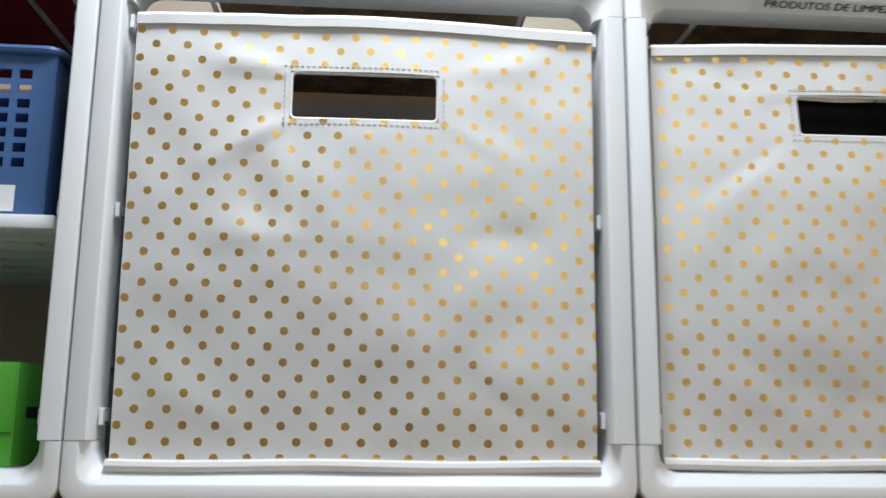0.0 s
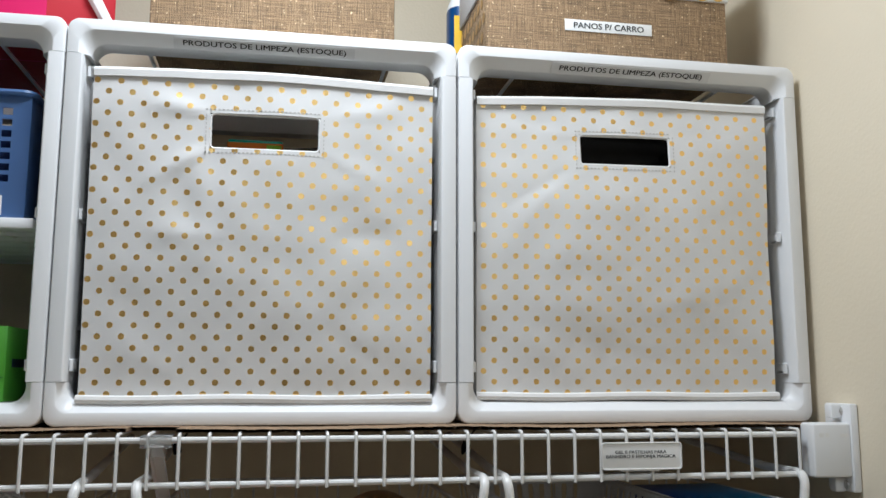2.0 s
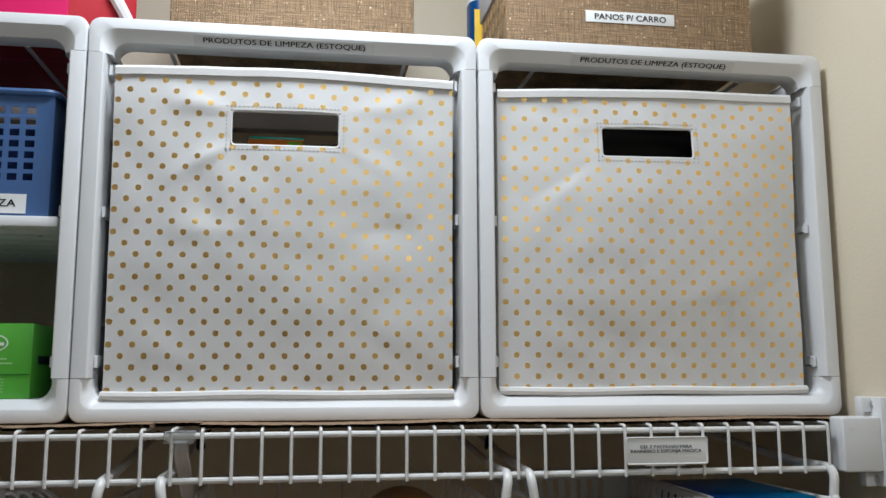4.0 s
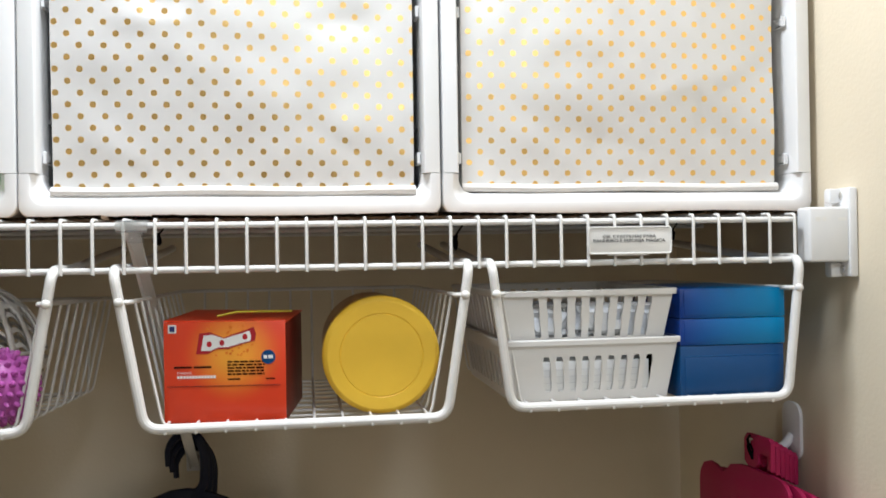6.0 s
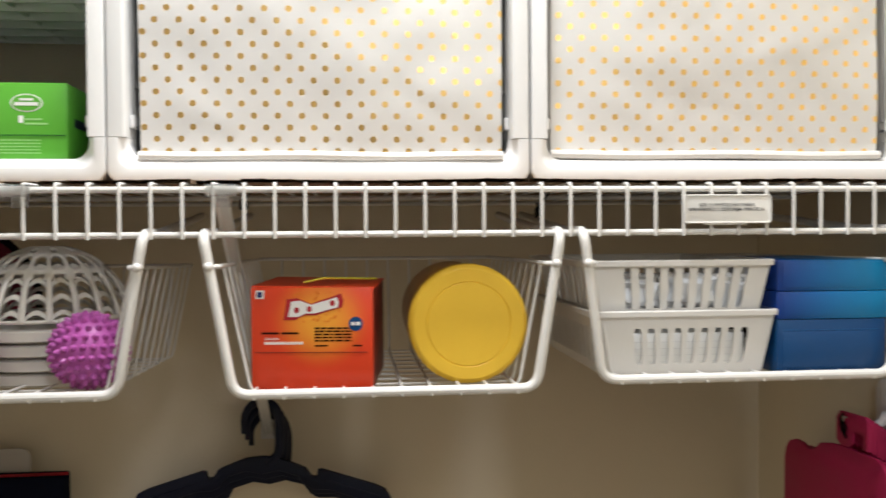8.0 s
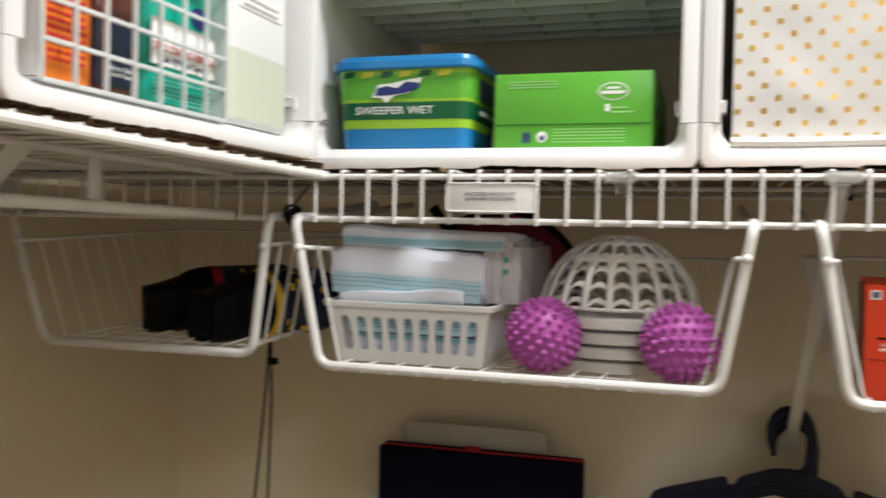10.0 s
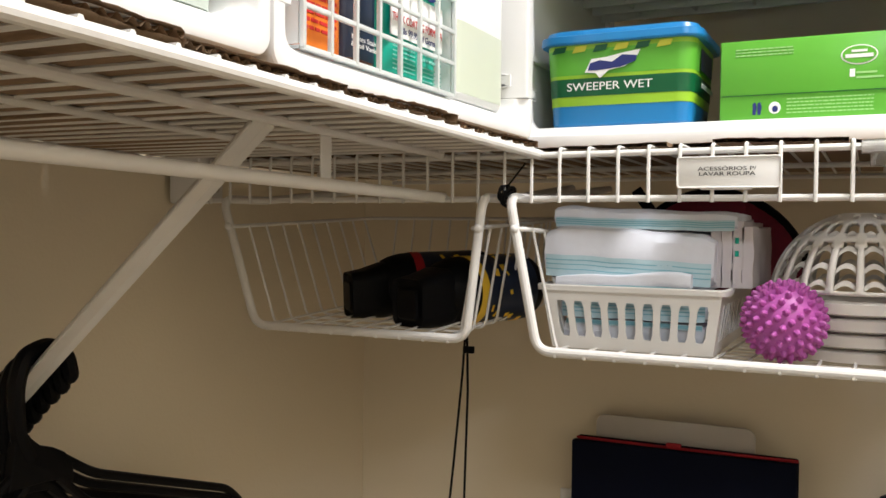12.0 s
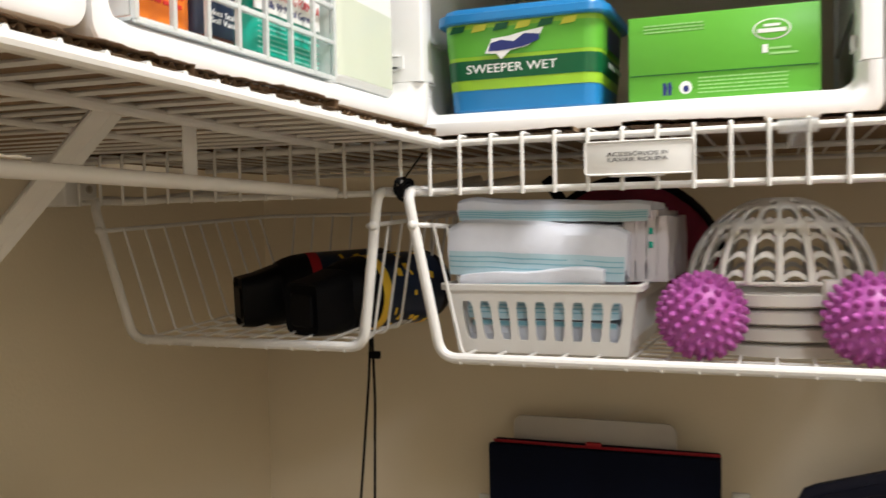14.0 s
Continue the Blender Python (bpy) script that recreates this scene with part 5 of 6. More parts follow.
lid = part("lid", loft([(-0.0045, 0.1405, -0.0045, 0.1175, 0.0700, 0.016), (-0.0055, 0.1415, -0.0055, 0.1185, 0.0715, 0.017), (-0.0050, 0.1410, -0.0050, 0.1180, 0.0770, 0.017), (-0.0015, 0.1375, -0.0015, 0.1145, 0.0780, 0.016), (0.0, 0.136, 0.0, 0.113, 0.0815, 0.015), (0.004, 0.132, 0.004, 0.109, 0.0830, 0.013)]), M_BLUELID, wt)
part("lid_print", loft([(0.008, 0.128, 0.008, 0.105, 0.0831, 0.012), (0.008, 0.128, 0.008, 0.105, 0.0835, 0.012)]), M_LIME, lid)
for i in range(6):
    q = part("leaf_print", plate([(0, 0), (0.012, 0.0012), (0.014, 0.006), (0.003, 0.0055)], 0.0003), M_YELLOWINK if i % 2 else M_DARKGREEN, wt)
    q.location = (0.008 + i * 0.019, -0.0005 - 0.0006, 0.0628)
sw = [(0.040, 0.046), (0.046, 0.057), (0.060, 0.058), (0.074, 0.0605), (0.090, 0.0625), (0.086, 0.055), (0.076, 0.049), (0.062, 0.047), (0.054, 0.0405), (0.050, 0.045)]
lo = part("logo_swoosh", plate([(x - 0.001, z) for x, z in sw], 0.0004), M_WHITETEXT, wt)
lo.location = (0, -0.0008, 0)
lg = [(0.042, 0.0475), (0.044, 0.0535), (0.053, 0.0555), (0.064, 0.0535), (0.073, 0.0590), (0.086, 0.0575), (0.085, 0.0530), (0.072, 0.0490), (0.060, 0.0478), (0.050, 0.0472)]
lo = part("logo_shape", plate([(x, z) for x, z in lg], 0.0004), M_INK, wt)
lo.location = (0, -0.0012, 0)
words("lettering", "SWEEPER WET", 0.077, 0.0067, front(0.0615, -0.00175, 0.0340), M_WHITETEXT, wt, "white product lettering")
wt.scale = (1.03, 1.0, 1.095)
side_print = part("side_print", abox(0.1362, 0.1366, 0.03, 0.085, 0.046, 0.064), M_INDIGO, wt)
part("side_lines", abox(0.1366, 0.1368, 0.03, 0.09, 0.032, 0.036), M_WHITETEXT, wt)

gb = thing("green_box", "green cardboard refill box with a folded end flap", "box", (-0.2105, 0.078, ZF))
W, H, D = 0.1455, 0.0700, 0.20
part("body", abox(0, W, 0, D, 0, H, 0.0008), M_GREEN, gb)
part("end_flap", abox(0.001, W - 0.001, -0.0011, 0, 0.0225, H - 0.001, 0.0004), M_GREEN, gb)
part("flap_edge", abox(0.001, W - 0.001, -0.0013, -0.0004, 0.0222, 0.0227), M_DARKGREEN, gb)
part("fine_print", bars(lines_of(0.013, 0.060, 0.0625, 3, 0.0026, 0.0011, PR), -0.0012), M_LIMEINK, gb)
part("seal_caption", bars([(0.1035, 0.1075, 0.0335, 0.0400)], -0.0012), M_WHITETEXT, gb)
for z, x in ((0.0375, 0.124), (0.0335, 0.129)):
    part("seal_line", bars([(0.1085, x, z - 0.0016, z)], -0.0012), M_LIMEINK, gb)
part("lower_print", bars(lines_of(0.055, 0.122, 0.0185, 5, 0.0029, 0.0010, PR)), M_LIMEINK, gb)
part("seal", plate(ellipse(0.1105, 0.0515, 0.0140, 0.0082), 0.0003), M_WHITETEXT, gb).location = (0, -0.0014, 0)
part("seal_inner", plate(ellipse(0.1105, 0.0515, 0.0128, 0.0072), 0.0003), M_GREEN, gb).location = (0, -0.0017, 0)
part("seal_bars", bars([(0.1045, 0.1165, 0.0535, 0.0555), (0.1000, 0.1210, 0.0490, 0.0520)], -0.0018), M_WHITETEXT, gb)
for x in (0.029, 0.033):
    part("icon", plate([(x - 0.0015, 0.0055), (x + 0.001, 0.0055), (x + 0.002, 0.012), (x + 0.0005, 0.0165), (x - 0.0015, 0.0150)], 0.0003), M_INK, gb).location = (0, -0.0003, 0)
part("round_icon", plate(ellipse(0.0455, 0.0110, 0.0048, 0.0052), 0.0003), M_WHITETEXT, gb).location = (0, -0.0003, 0)
part("round_icon_mark", plate(ellipse(0.0458, 0.0100, 0.0024, 0.0028, 12), 0.0003), M_INK, gb).location = (0, -0.0006, 0)
part("side_mark", abox(W, W + 0.0004, 0.02, 0.06, 0.032, 0.040), M_INDIGO, gb)

# translucent blue tray on the crate's middle shelf
ZM = ZC + 0.186
bt = thing("blue_tray", "translucent blue plastic tray with square holes and a label", "tray", (-0.370, 0.066, ZM + 0.0012))
W, H, D = 0.315, 0.120, 0.24
bm = bmesh.new()
xs = sorted({0.0, W} | {round(W - 0.016 - k * 0.0142 - e, 5) for k in range(20) for e in (0.0, 0.0092)})
zs = sorted({0.0, H} | {round(0.034 + k * 0.0108 + e, 5) for k in range(7) for e in (0.0, 0.0070)})
V = [[[bm.verts.new((x, y, z)) for y in (0.0, 0.002)] for z in zs] for x in xs]
for i in range(len(xs) - 1):
    for j in range(len(zs) - 1):
        if i % 2 == 1 and j % 2 == 1 and 0 < i < len(xs) - 2:
            continue
        for k in (0, 1):
            bm.faces.new((V[i][j][k], V[i + 1][j][k], V[i + 1][j + 1][k], V[i][j + 1][k]))
part("front_wall", bm, M_BLUECLEAR, bt)
# added dark sheet behind the holes, standing in for shade inside the tray
part("inner_shade_sheet", abox(0.004, W - 0.004, 0.012, 0.016, 0.004, H - 0.03), M_BLUESHADE, bt)
for x in (0, W - 0.002):
    part("side_wall", abox(x, x + 0.002, 0.0022, D, 0, H), M_BLUECLEAR, bt)
part("back_wall", abox(0.002, W - 0.002, D - 0.002, D, 0, H), M_BLUECLEAR, bt)
part("base", abox(0.002, W - 0.002, 0.0022, D - 0.002, 0, 0.002), M_BLUECLEAR, bt)
part("rolled_rim", rod([(x, y, H) for x, y in round_rect(-0.002, W + 0.002, -0.002, D, 0.01, 4)], 0.0035, 8, True), M_BLUECLEAR, bt)
part("label_card", abox(W - 0.098, W - 0.020, -0.0012, -0.0002, 0.002, 0.0205), M_WHITETEXT, bt, "white paper label")
words("lettering", "LIMPEZA", 0.046, 0.0068, front(W - 0.052, -0.0015, 0.0118), M_BLACKTEXT, bt, "black label lettering")

# ---- things on top of the crates ----
ZTOP = ZC + CH
for x0, x1, lab in ((0.0445, 0.2955, "jute-covered box with gold flecks, standing on a crate"), (0.3960, 0.6795, "jute-covered box with a gold-dotted white lid, on a crate")):
    bx = thing("jute_box", lab, "box", (x0, 0.088, ZTOP), group="jute boxes")
    w = x1 - x0
    deep = 0.135 if x0 > 0.3 else 0.24
    part("body", abox(0, w, 0, deep, 0.0002, 0.10 if x0 > 0.3 else 0.17, 0.003), M_BURLAP, bx)
    part("bottom_hem", abox(-0.001, w + 0.001, -0.0012, deep + 0.001, 0.0004, 0.005, 0.0004), M_BURLAP, bx)
    if x0 > 0.3:
        part("lid", abox(-0.0025, w + 0.0025, -0.003, deep + 0.003, 0.086, 0.16, 0.002), M_COTTON, bx, "white lid with large gold dots")
        bm = bmesh.new()
        for k in range(14):
            cx, cz, r = 0.012 + k * 0.020, 0.094 + 0.004 * math.sin(k * 2.4), 0.0072
            vs = [bm.verts.new((cx + r * math.cos(a), -0.0034, cz + r * math.sin(a))) for a in [2 * math.pi * i / 16 for i in range(16)]]
            bm.faces.new(vs)
            vs = [bm.verts.new((cx + 0.01 + r * math.cos(a), -0.0034, cz + 0.022 + r * math.sin(a))) for a in [2 * math.pi * i / 16 for i in range(16)]]
            bm.faces.new(vs)
        part("gold_dots", bm, M_BIGDOT, bx, "large gold foil dots")
        part("label_card", abox(0.089, 0.191, -0.0012, -0.0002, 0.0395, 0.0525, 0.0002), M_WHITETEXT, bx, "white paper label")
        bm = bmesh.new()
        for i in range(7):
            for j in range(4):
                cy, cz = 0.012 + i * 0.018 + 0.009 * (j % 2), 0.012 + j * 0.020
                bm.faces.new([bm.verts.new((-0.0006, cy + 0.0062 * math.cos(a), cz + 0.0062 * math.sin(a))) for a in [2 * math.pi * q / 14 for q in range(14)]])
        part("side_dots", bm, M_BIGDOT, bx, "gold foil dots on the side panel")
        words("lettering", "PANOS P/ CARRO", 0.082, 0.0068, front(0.1400, -0.0015, 0.0460), M_BLACKTEXT, bx, "black label lettering")
bo = thing("cleaner_bottle", "white bottle with a blue and yellow label, on a crate", "bottle", (0.4165, 0.262, ZTOP))
part("body", loft([(-0.03, 0.03, -0.022, 0.022, 0.0003, 0.016), (-0.031, 0.031, -0.023, 0.023, 0.004, 0.018), (-0.031, 0.031, -0.023, 0.023, 0.132, 0.018), (-0.020, 0.020, -0.016, 0.016, 0.162, 0.014), (-0.012, 0.012, -0.012, 0.012, 0.172, 0.011), (-0.012, 0.012, -0.012, 0.012, 0.20, 0.011)]), M_WHITETEXT, bo)
part("label_band", loft([(-0.0314, 0.0314, -0.0234, 0.0234, 0.028, 0.018), (-0.0314, 0.0314, -0.0234, 0.0234, 0.126, 0.018)]), M_BLUE, bo)
part("yellow_patch", abox(-0.027, -0.012, -0.0240, -0.0236, 0.062, 0.112), M_YELLOW, bo)
part("label_print", bars(lines_of(-0.009, 0.016, 0.118, 12, 0.0056, 0.0024, PR), -0.0237), M_WHITETEXT, bo)
mg = thing("magenta_box", "magenta plastic box with a white curved rim, on a crate", "box", (-0.053, 0.085, ZTOP), 0)
part("front_board", abox(-0.315, 0.0, 0.0, 0.004, 0.0002, 0.15, 0.001), M_MAGENTA, mg)
sd = part("side_board", abox(0.0, 0.068, 0.0, 0.004, 0.0002, 0.15, 0.001), M_CRIMSON, mg)
sd.matrix_basis = pose(0.0, 0.0005, 0, 0, 0, 30)
part("base_board", abox(-0.315, -0.004, 0.006, 0.24, 0.0003, 0.004), M_CRIMSON, mg)
part("back_board", abox(-0.315, 0.020, 0.10, 0.104, 0.0002, 0.15, 0.001), M_MAGENTA, mg)
rimp = [(0.066, 0.032, 0.002), (0.054, 0.026, 0.018), (0.039, 0.018, 0.045), (0.029, 0.012, 0.085), (0.024, 0.010, 0.15)]
part("white_rim", rod(rimp, [0.004, 0.006, 0.007, 0.007, 0.007], 8), M_TRAY, mg)

# ---- contents glimpsed through the bins' slots ----
gp = thing("green_packet", "green and orange packet standing inside a bin", "packet", (0.122, 0.155, ZB + 0.0032))
part("body", abox(0, 0.060, 0, 0.05, 0, 0.277, 0.003), M_TEAL, gp)
part("orange_edge", abox(0.0, 0.060, -0.001, 0.0, 0.267, 0.273), M_ORANGE, gp)
part("pale_patch", abox(0.042, 0.058, -0.0016, -0.001, 0.245, 0.271), M_LIME, gp)
tagged(part("black_bottle", lathe(bmesh.new(), [(0.022, 0), (0.024, 0.004), (0.024, 0.20), (0.020, 0.240), (0.018, 0.270), (0.0, 0.272)], 20, (0.206, 0.18, ZB + 0.0032)), M_BLACK), "black bottle standing inside a bin", "bottle")
tagged(part("dark_bottle", lathe(bmesh.new(), [(0.030, 0), (0.032, 0.004), (0.032, 0.19), (0.018, 0.225), (0.015, 0.250), (0.0, 0.252)], 20, (0.575, 0.17, ZB + 0.0052)), M_BROWN), "dark brown bottle standing inside a bin", "bottle")

# made-up dark lumps that give the bins their shaded look behind the slots
crumple("olive_filler", "olive brown filler added to darken the inside of a bin", "cloth", (0.167, 0.235, ZB + 0.150), (0.128, 0.075, 0.140), M_OLIVE, 31, 4, 0.10)
crumple("black_filler", "black filler added to darken the inside of a bin", "bag", (0.540, 0.195, ZB + 0.156), (0.138, 0.115, 0.152), M_BLACKFILL, 37, 4, 0.06)

# ---- cleaning bottles in the side crate; x runs out of the crate ----
M_GRID = mat("clear_white_plastic", (0.86, 0.90, 0.89), 0.3, trans=0.35, var=0.03, bump=0.05)
M_JUG = mat("frosted_jug_plastic", (0.88, 0.90, 0.88), 0.35, trans=0.20, var=0.03, bump=0.1)
XG = XS - 0.004
grid = thing("grid_basket", "clear plastic basket with a square grid front", "basket", (0, 0, 0))
y0, y1, z0, z1 = -0.330, -0.138, ZF + 0.0025, ZF + 0.1415
for i in range(8):
    y = y0 + (y1 - y0) * i / 7
    part("grid_bar", abox(XG - 0.003, XG, y - 0.0015, y + 0.0015, z0, z1, 0.0006), M_GRID, grid)
for j in range(7):
    z = z0 + (z1 - z0) * j / 6
    part("grid_bar", abox(XG - 0.0035, XG - 0.0005, y0, y1, z - 0.0015, z + 0.0015, 0.0006), M_GRID, grid)
part("base", abox(XG - 0.22, XG - 0.004, y0, y1, z0 - 0.0005, z0 + 0.0015), M_GRID, grid)
for y in (y0, y1):
    part("side_wall", abox(XG - 0.22, XG - 0.004, y - 0.001, y + 0.001, z0 + 0.002, z1), M_GRID, grid)


def crate_bottle(name, label, y0, y1, height, body, front_mat, z_lab, depth=0.06, xoff=0.012, neck=True):
    """A flat bottle whose label faces out of the side crate."""
    w = y1 - y0
    th = thing(name, label, "bottle", (XG - xoff, y0, z0 + 0.0018), 90)
    r = min(w, depth) * 0.28
    rows = [(0.004, w - 0.004, 0.003, depth - 0.003, 0, r * 0.8), (0, w, 0, depth, 0.004, r), (0, w, 0, depth, height * 0.72, r), (w * 0.2, w * 0.8, depth * 0.2, depth * 0.8, height * 0.86, r * 0.5), (w * 0.32, w * 0.68, depth * 0.3, depth * 0.7, height * 0.88, r * 0.4), (w * 0.32, w * 0.68, depth * 0.3, depth * 0.7, height, r * 0.4)]
    part("body", loft(rows), body, th)
    if front_mat:
        part("label_band", loft([(-0.0004, w + 0.0004, -0.0004, depth + 0.0004, z_lab[0], r), (-0.0004, w + 0.0004, -0.0004, depth + 0.0004, z_lab[1], r)]), front_mat, th)
    return th


ob = crate_bottle("orange_bottle", "bottle with an orange printed label, in a grid basket", -0.330, -0.267, 0.20, M_ORANGE, M_ORANGE, (0.002, 0.13))
part("fine_print", bars(lines_of(0.016, 0.048, 0.070, 13, 0.0046, 0.0020, PR), -0.0006), M_REDINK, ob)
db = crate_bottle("stain_remover_bottle", "dark brown bottle with an indigo label, in a grid basket", -0.264, -0.226, 0.19, M_BROWN, M_INDIGO, (0.006, 0.05), xoff=0.014)
words("lettering", "Makes Stains\n& Soil Vanish", 0.034, 0.0075, front(0.019, -0.0008, 0.0165), M_WHITETEXT, db, "white slogan lettering")
tb = crate_bottle("teal_bottle", "teal bottle with a white and red label, in a grid basket", -0.224, -0.139, 0.23, M_TEAL, None, None, depth=0.07, xoff=0.010)
part("label_panel", abox(0.004, 0.081, -0.0012, -0.0002, 0.028, 0.060, 0.0003), M_WHITETEXT, tb)
words("lettering", "THICK COATING FORMULA", 0.074, 0.0055, front(0.0425, -0.0015, 0.0405), M_REDINK, tb, "red slogan lettering")
words("lettering", "Kills 99.9% of Germs", 0.056, 0.0045, front(0.0425, -0.0015, 0.0330), M_INK, tb, "blue slogan lettering")
part("fine_print", bars(lines_of(0.008, 0.040, 0.022, 6, 0.0030, 0.0009, PR) + lines_of(0.046, 0.080, 0.024, 2, 0.0040, 0.0018, PR) + lines_of(0.046, 0.080, 0.014, 4, 0.0030, 0.0009, PR), -0.0003), M_TEALINK, tb)
part("emblem", plate(ellipse(0.062, 0.070, 0.012, 0.008), 0.0004), M_INK, tb).location = (0, -0.0006, 0)
jug = crate_bottle("frosted_bottle", "frosted clear bottle half full of pale liquid", -0.130, -0.014, 0.24, M_JUG, None, None, depth=0.075, xoff=0.008)
part("liquid", loft([(-0.0003, 0.1163, -0.0003, 0.0753, 0.005, 0.0213), (-0.0003, 0.1163, -0.0003, 0.0753, 0.060, 0.0213)]), M_LIQUID, jug, "pale greenish liquid")
part("label_card", abox(0.022, 0.090, -0.0010, -0.0002, 0.094, 0.106), M_WHITETEXT, jug)
part("label_bars", bars(lines_of(0.028, 0.084, 0.1035, 2, 0.0055, 0.0022, PR), -0.0011), M_GREYINK, jug)
# clear tray in the next crate
tr = thing("clear_tray", "clear plastic tray with a looped handle, in a crate", "tray", (XS - 0.010, YA - 0.36, ZF + 0.0065), 90)
part("shell", loft([(0, 0.33, 0, 0.2, 0, 0.012), (-0.003, 0.333, -0.003, 0.203, 0.09, 0.015)]), M_FROST, tr)
part("handle_loop", rod(fillet([(0.25, -0.004, 0.010), (0.255, -0.012, 0.026), (0.285, -0.012, 0.026), (0.29, -0.004, 0.010)], 0.01), 0.003, 8), M_FROST, tr)

# ---- hangers ----
ARM_TOP = [(0.0, 0.012), (0.020, 0.010), (0.046, 0.000), (0.054, -0.004), (0.060, -0.013), (0.066, -0.014), (0.068, -0.006), (0.073, -0.005), (0.140, -0.026), (0.152, -0.032), (0.158, -0.044)]
ARM_LOW = [(0.156, -0.054), (0.140, -0.050), (0.082, -0.031), (0.060, -0.030), (0.050, -0.024), (0.044, -0.013), (0.020, -0.006), (0.0, -0.010)]


def hanger(label, m, material, flip=1, group="hangers", reach=1.0):
    """A moulded hanger in its own x, z plane, with its notched arms and a thick hook; y is its thickness."""
    th = thing("clothes_hanger", label, "hanger", group=group)
    th.matrix_basis = m
    out = [(x * reach, z) for x, z in ARM_TOP] + [(x * reach, z) for x, z in ARM_LOW] + [(-x * reach, z) for x, z in ARM_LOW[::-1][1:]] + [(-x * reach, z) for x, z in ARM_TOP[::-1][:-1]]
    bm = plate(out, 0.009, 0.0018)
    bar = part("shoulder_bar", bm, material, th)
    bar.location = (0, -0.0045, 0)
    f = flip
    pts = fillet([(0.008 * f, 0, 0.002), (0.021 * f, 0, 0.014), (0.023 * f, 0, 0.052), (0.015 * f, 0, 0.076), (-0.009 * f, 0, 0.080), (-0.023 * f, 0, 0.062), (-0.022 * f, 0, 0.040)], 0.018, 5)
    n = len(pts)
    part("hook", rod(pts, [0.0062 - 0.0030 * max(0, i / n - 0.55) / 0.45 for i in range(n)], 8), material, th)
    # rib along each arm
    for s in (1, -1):
        part("rib", rod([(s * 0.080 * reach, -0.0048, -0.019), (s * 0.145 * reach, -0.0048, -0.040)], 0.0012, 6), material, th)
    return th


for k in range(3):
    y = 0.345 + k * 0.014
    z = 1.735 - 0.2950 * (y / (YB - 0.004)) + 0.0045
    hanger("navy moulded plastic hanger hooked on the shelf brace", pose(0.0785 + 0.003 * k, y, z - 0.0705, 0, 0, 3 * (k - 1)), M_NAVY, group="navy hangers")


def slim_hanger(m):
    """A slim hanger with two sloping rods a side and a broad ridged hook."""
    th = thing("slim_hanger", "black slim plastic hanger hooked on the side brace", "hanger", group="black hangers")
    th.matrix_basis = m
    pts = fillet([(-0.012, 0, -0.004), (-0.022, 0, 0.014), (-0.024, 0, 0.052), (-0.016, 0, 0.075), (0.006, 0, 0.080), (0.023, 0, 0.071), (0.027, 0, 0.054)], 0.018, 5)
    part("hook", rod(pts, [0.0066] * len(pts), 8), M_BLACK, th)
    tip = bmesh.new()
    bmesh.ops.create_icosphere(tip, subdivisions=2, radius=0.0074, matrix=Matrix.Translation((0.027, 0, 0.055)) @ Matrix.Diagonal((1, 0.8, 1.2, 1)))
    part("hook_tip", tip, M_BLACK, th)
    out = [(-0.032, -0.024), (-0.028, 0.000), (-0.026, 0.014), (-0.018, 0.020), (-0.012, 0.012), (-0.004, 0.005), (0.008, 0.001), (0.019, -0.005), (0.026, -0.014), (0.028, -0.026), (0.024, -0.034), (0.016, -0.026), (0.0, -0.024)]
    nk = part("neck", plate(out, 0.0085, 0.0018), M_BLACK, th)
    nk.location = (0, -0.0042, 0)
    for s in (1, -1):
        rodp = fillet([(0.016 * s, 0, -0.008), (0.050 * s, 0, -0.030), (0.222 * s, 0, -0.088), (0.246 * s, 0, -0.110), (0.222 * s, 0, -0.116), (0.046 * s, 0, -0.054), (0.015 * s, 0, -0.024)], 0.012, 4)
        part("shoulder_rod", rod(rodp, 0.0040, 8), M_BLACK, th)
    return th


for k in range(8):
    x = -0.727 + k * 0.0105
    z = 1.7425 - (-0.449 - x) * (1.7425 - 1.469) / (-0.449 - (XL + 0.004)) + 0.0060
    slim_hanger(pose(x, -0.260, z - 0.0690, 0, 0, 90 + 1.8 * math.sin(k * 1.9)))

# magenta flat hangers on a wall hook
wh = thing("wall_hook", "white plastic adhesive hook on the side wall", "hook", (XR, 0.106, 1.524))
part("back_plate", plate(round_rect(-0.018, 0.018, -0.040, 0.022, 0.014, 6), 0.004, 0.001), M_TRAY, wh).matrix_basis = pose(-0.0042, 0, 0, 0, 0, -90)
pts = fillet([(-0.003, 0, -0.014), (-0.012, 0, -0.026), (-0.030, 0, -0.030), (-0.040, 0, -0.030), (-0.046, 0, -0.026)], 0.010, 5)
part("prong", rod(pts, 0.0048, 10), M_TRAY, wh)
TAB = [(0.034, 0.013), (0.034, 0.036), (0.028, 0.043), (-0.018, 0.045), (-0.022, 0.041), (-0.022, 0.012), (-0.014, 0.012), (-0.014, 0.026), (0.004, 0.026), (0.004, 0.0145), (0.012, 0.0085), (0.026, 0.0080)]
BODY = [(0.146, -0.16), (0.145, -0.034), (0.142, -0.022), (0.133, -0.012), (0.119, -0.0075), (0.104, -0.008), (0.088, -0.0125), (0.078, -0.0085), (0.067, 0.0005), (0.047, 0.005), (0.026, 0.0075), (-0.012, 0.0082), (-0.036, 0.0082), (-0.047, 0.005), (-0.054, -0.002), (-0.056, -0.012), (-0.056, -0.16)]
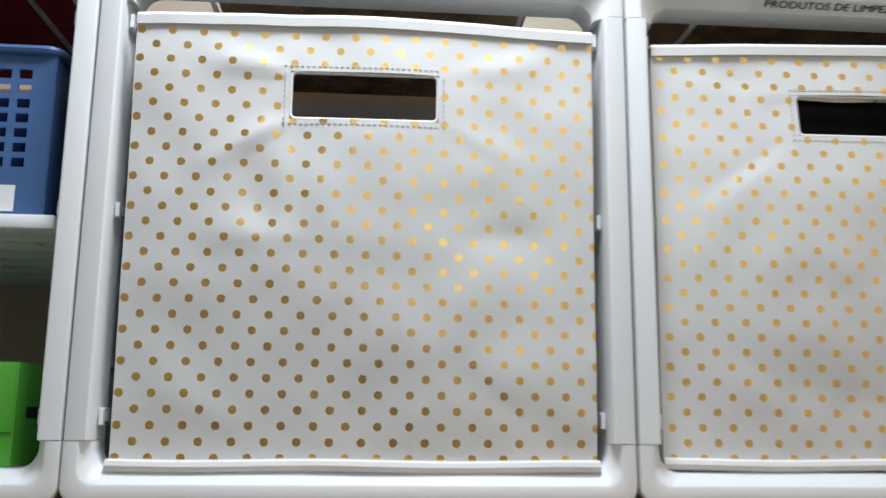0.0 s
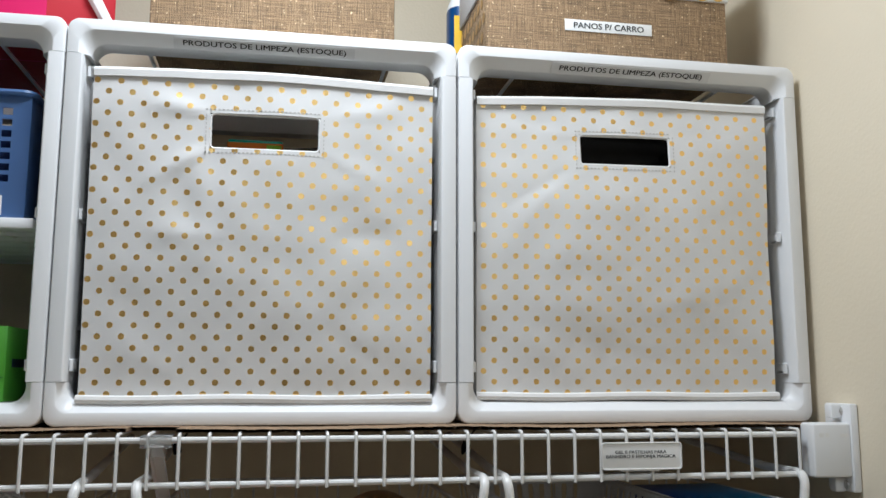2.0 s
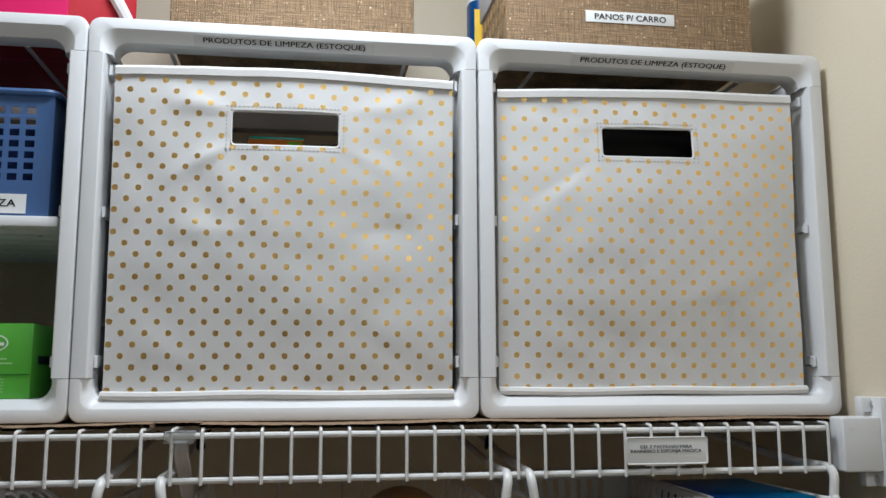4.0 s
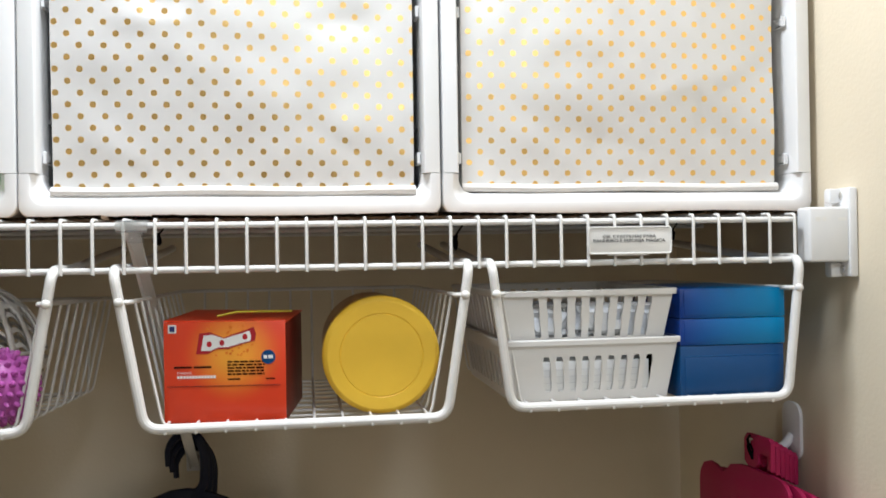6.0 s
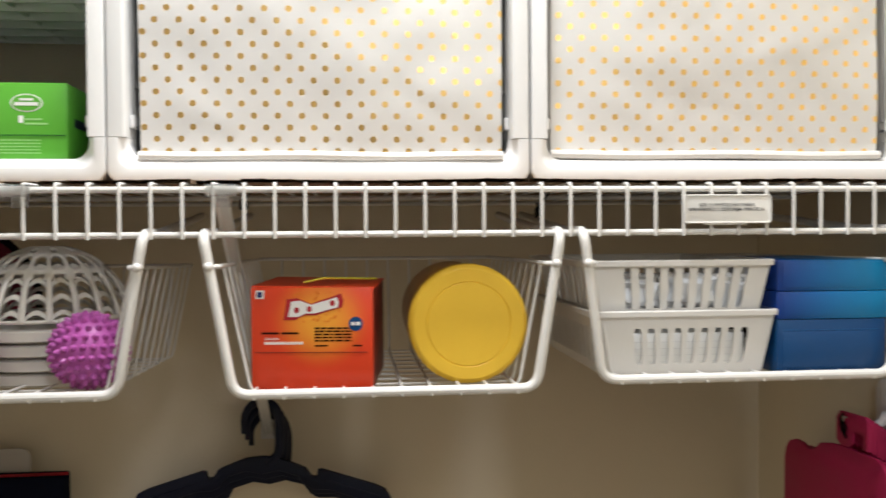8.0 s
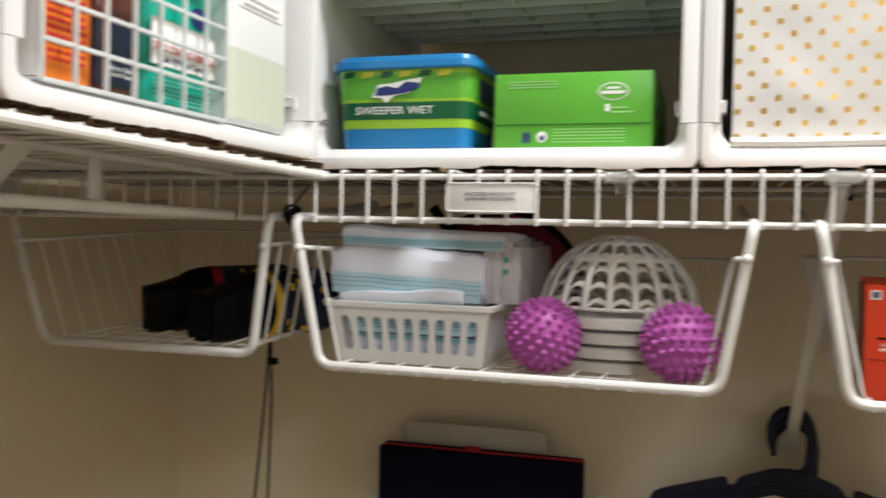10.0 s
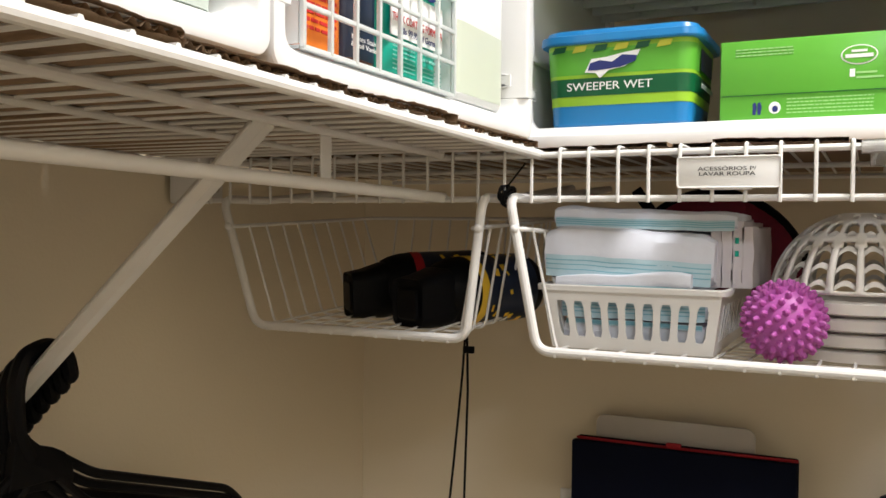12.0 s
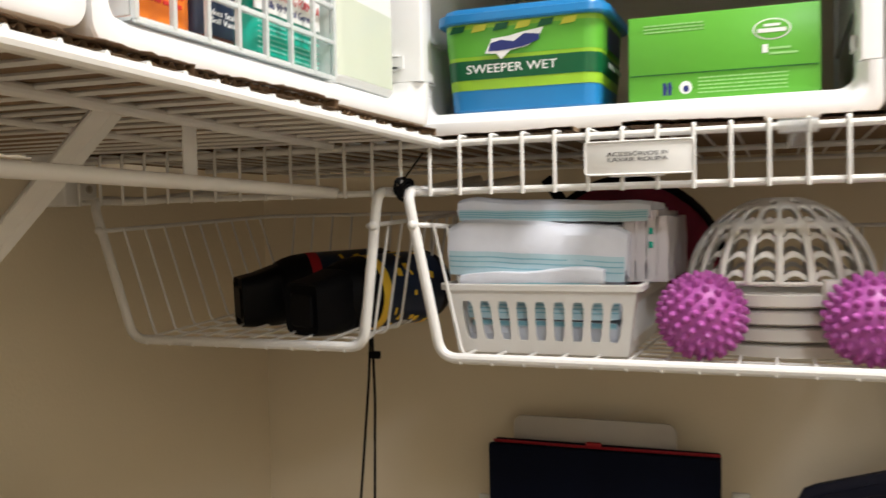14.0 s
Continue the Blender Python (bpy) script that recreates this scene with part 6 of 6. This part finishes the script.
for k in range(6):
    th = thing("flat_hanger", "magenta flat hanger with a square top tab, on a wall hook", "hanger", group="magenta hangers")
    th.matrix_basis = pose(XR - 0.050 + k * 0.0085, 0.078, 1.472, 0, 0, 90)
    part("top_tab", plate([(x + 0.006 * k, z - 0.0045 * k) for x, z in TAB[::-1]], 0.0052, 0.0010), M_PINK, th)
    pl = part("panel", plate([(x - 0.014 * k, z - 0.0045 * k) for x, z in BODY[::-1]], 0.0050, 0.0012), M_PINK, th)
    pl.location = (0, 0.0002, 0)
cl = thing("wire_tie", "twisted black wire tie on the magenta hangers", "tie", (XR - 0.0565, 0.096, 1.506))
part("twist", rod([(0, 0.006 * math.sin(i * 1.3), 0.008 * math.cos(i * 1.1) - 0.001 * i) for i in range(12)], 0.0012, 6), M_BLACK, cl)
part("end", rod([(0, 0, 0), (-0.002, -0.004, 0.006), (-0.003, -0.010, 0.006)], 0.001, 6), M_STEEL, cl)

# ---- folded navy bag on the back wall ----
bag = thing("hanging_bag", "navy canvas bag with red piping and a metal ring", "bag", (-0.4275, 0.352, 1.10))
W, H = 0.268, 0.307
part("front_cloth", abox(0, W, 0, 0.010, 0, H, 0.003), M_NAVYCLOTH, bag)
part("back_cloth", abox(0.004, W + 0.001, 0.012, 0.022, 0, H + 0.003, 0.003), M_NAVYCLOTH, bag)
part("piping", rod([(0.004, 0.011, H + 0.001), (W * 0.5, 0.011, H + 0.0005), (W + 0.001, 0.011, H + 0.0015)], 0.0018, 8), M_CRIMSON, bag, "red piping")
part("red_tab", abox(0.117, 0.135, 0.010, 0.016, H, H + 0.006, 0.001), M_CRIMSON, bag)
rp = [(0.131 + 0.0185 * math.cos(a), -0.0015, 0.222 + 0.0185 * math.sin(a)) for a in [2 * math.pi * i / 28 for i in range(28)]]
part("ring", rod(rp, 0.0022, 8, True), M_STEEL, bag, "shiny metal ring")
card = part("backing_board", plate(round_rect(-0.403, -0.208, 1.12, 1.437, 0.012, 5), 0.003, 0.0006), M_BOARD)
card.location = (0, 0.379, 0)
tagged(card, "white plastic board hanging behind the navy bag", "board")
for x, z in ((-0.139, 1.344), (-0.448, 1.314)):
    hk = thing("adhesive_hook", "small clear adhesive hook on the back wall", "hook", (x, YB, z))
    part("plate", abox(-0.010, 0.010, -0.003, 0.0, -0.022, 0.013, 0.002), M_LABEL, hk)
    part("prong", rod(fillet([(0, -0.003, -0.004), (0, -0.012, -0.010), (0, -0.012, 0.0)], 0.004), 0.0018, 8), M_LABEL, hk)
    part("tape", abox(-0.006, 0.006, -0.0034, -0.003, -0.020, -0.006), M_CRIMSON, hk)

# ---- hanging black cord ----
cd = thing("looped_cord", "thin black looped cord hanging under the corner basket", "cord", (-0.508, 0.20, 1.566))
part("strand", rod([(0, 0, 0), (-0.004, 0, -0.06), (-0.014, 0.001, -0.16), (-0.024, 0, -0.26), (-0.030, 0, -0.33)], 0.0014, 6), M_BLACK, cd)
part("strand", rod([(0.001, 0, 0), (0.003, 0, -0.08), (0.0, 0.001, -0.18), (-0.003, 0, -0.33)], 0.0014, 6), M_BLACK, cd)
part("clip", abox(-0.003, 0.010, -0.003, 0.003, -0.036, -0.028, 0.001), M_BLACK, cd)
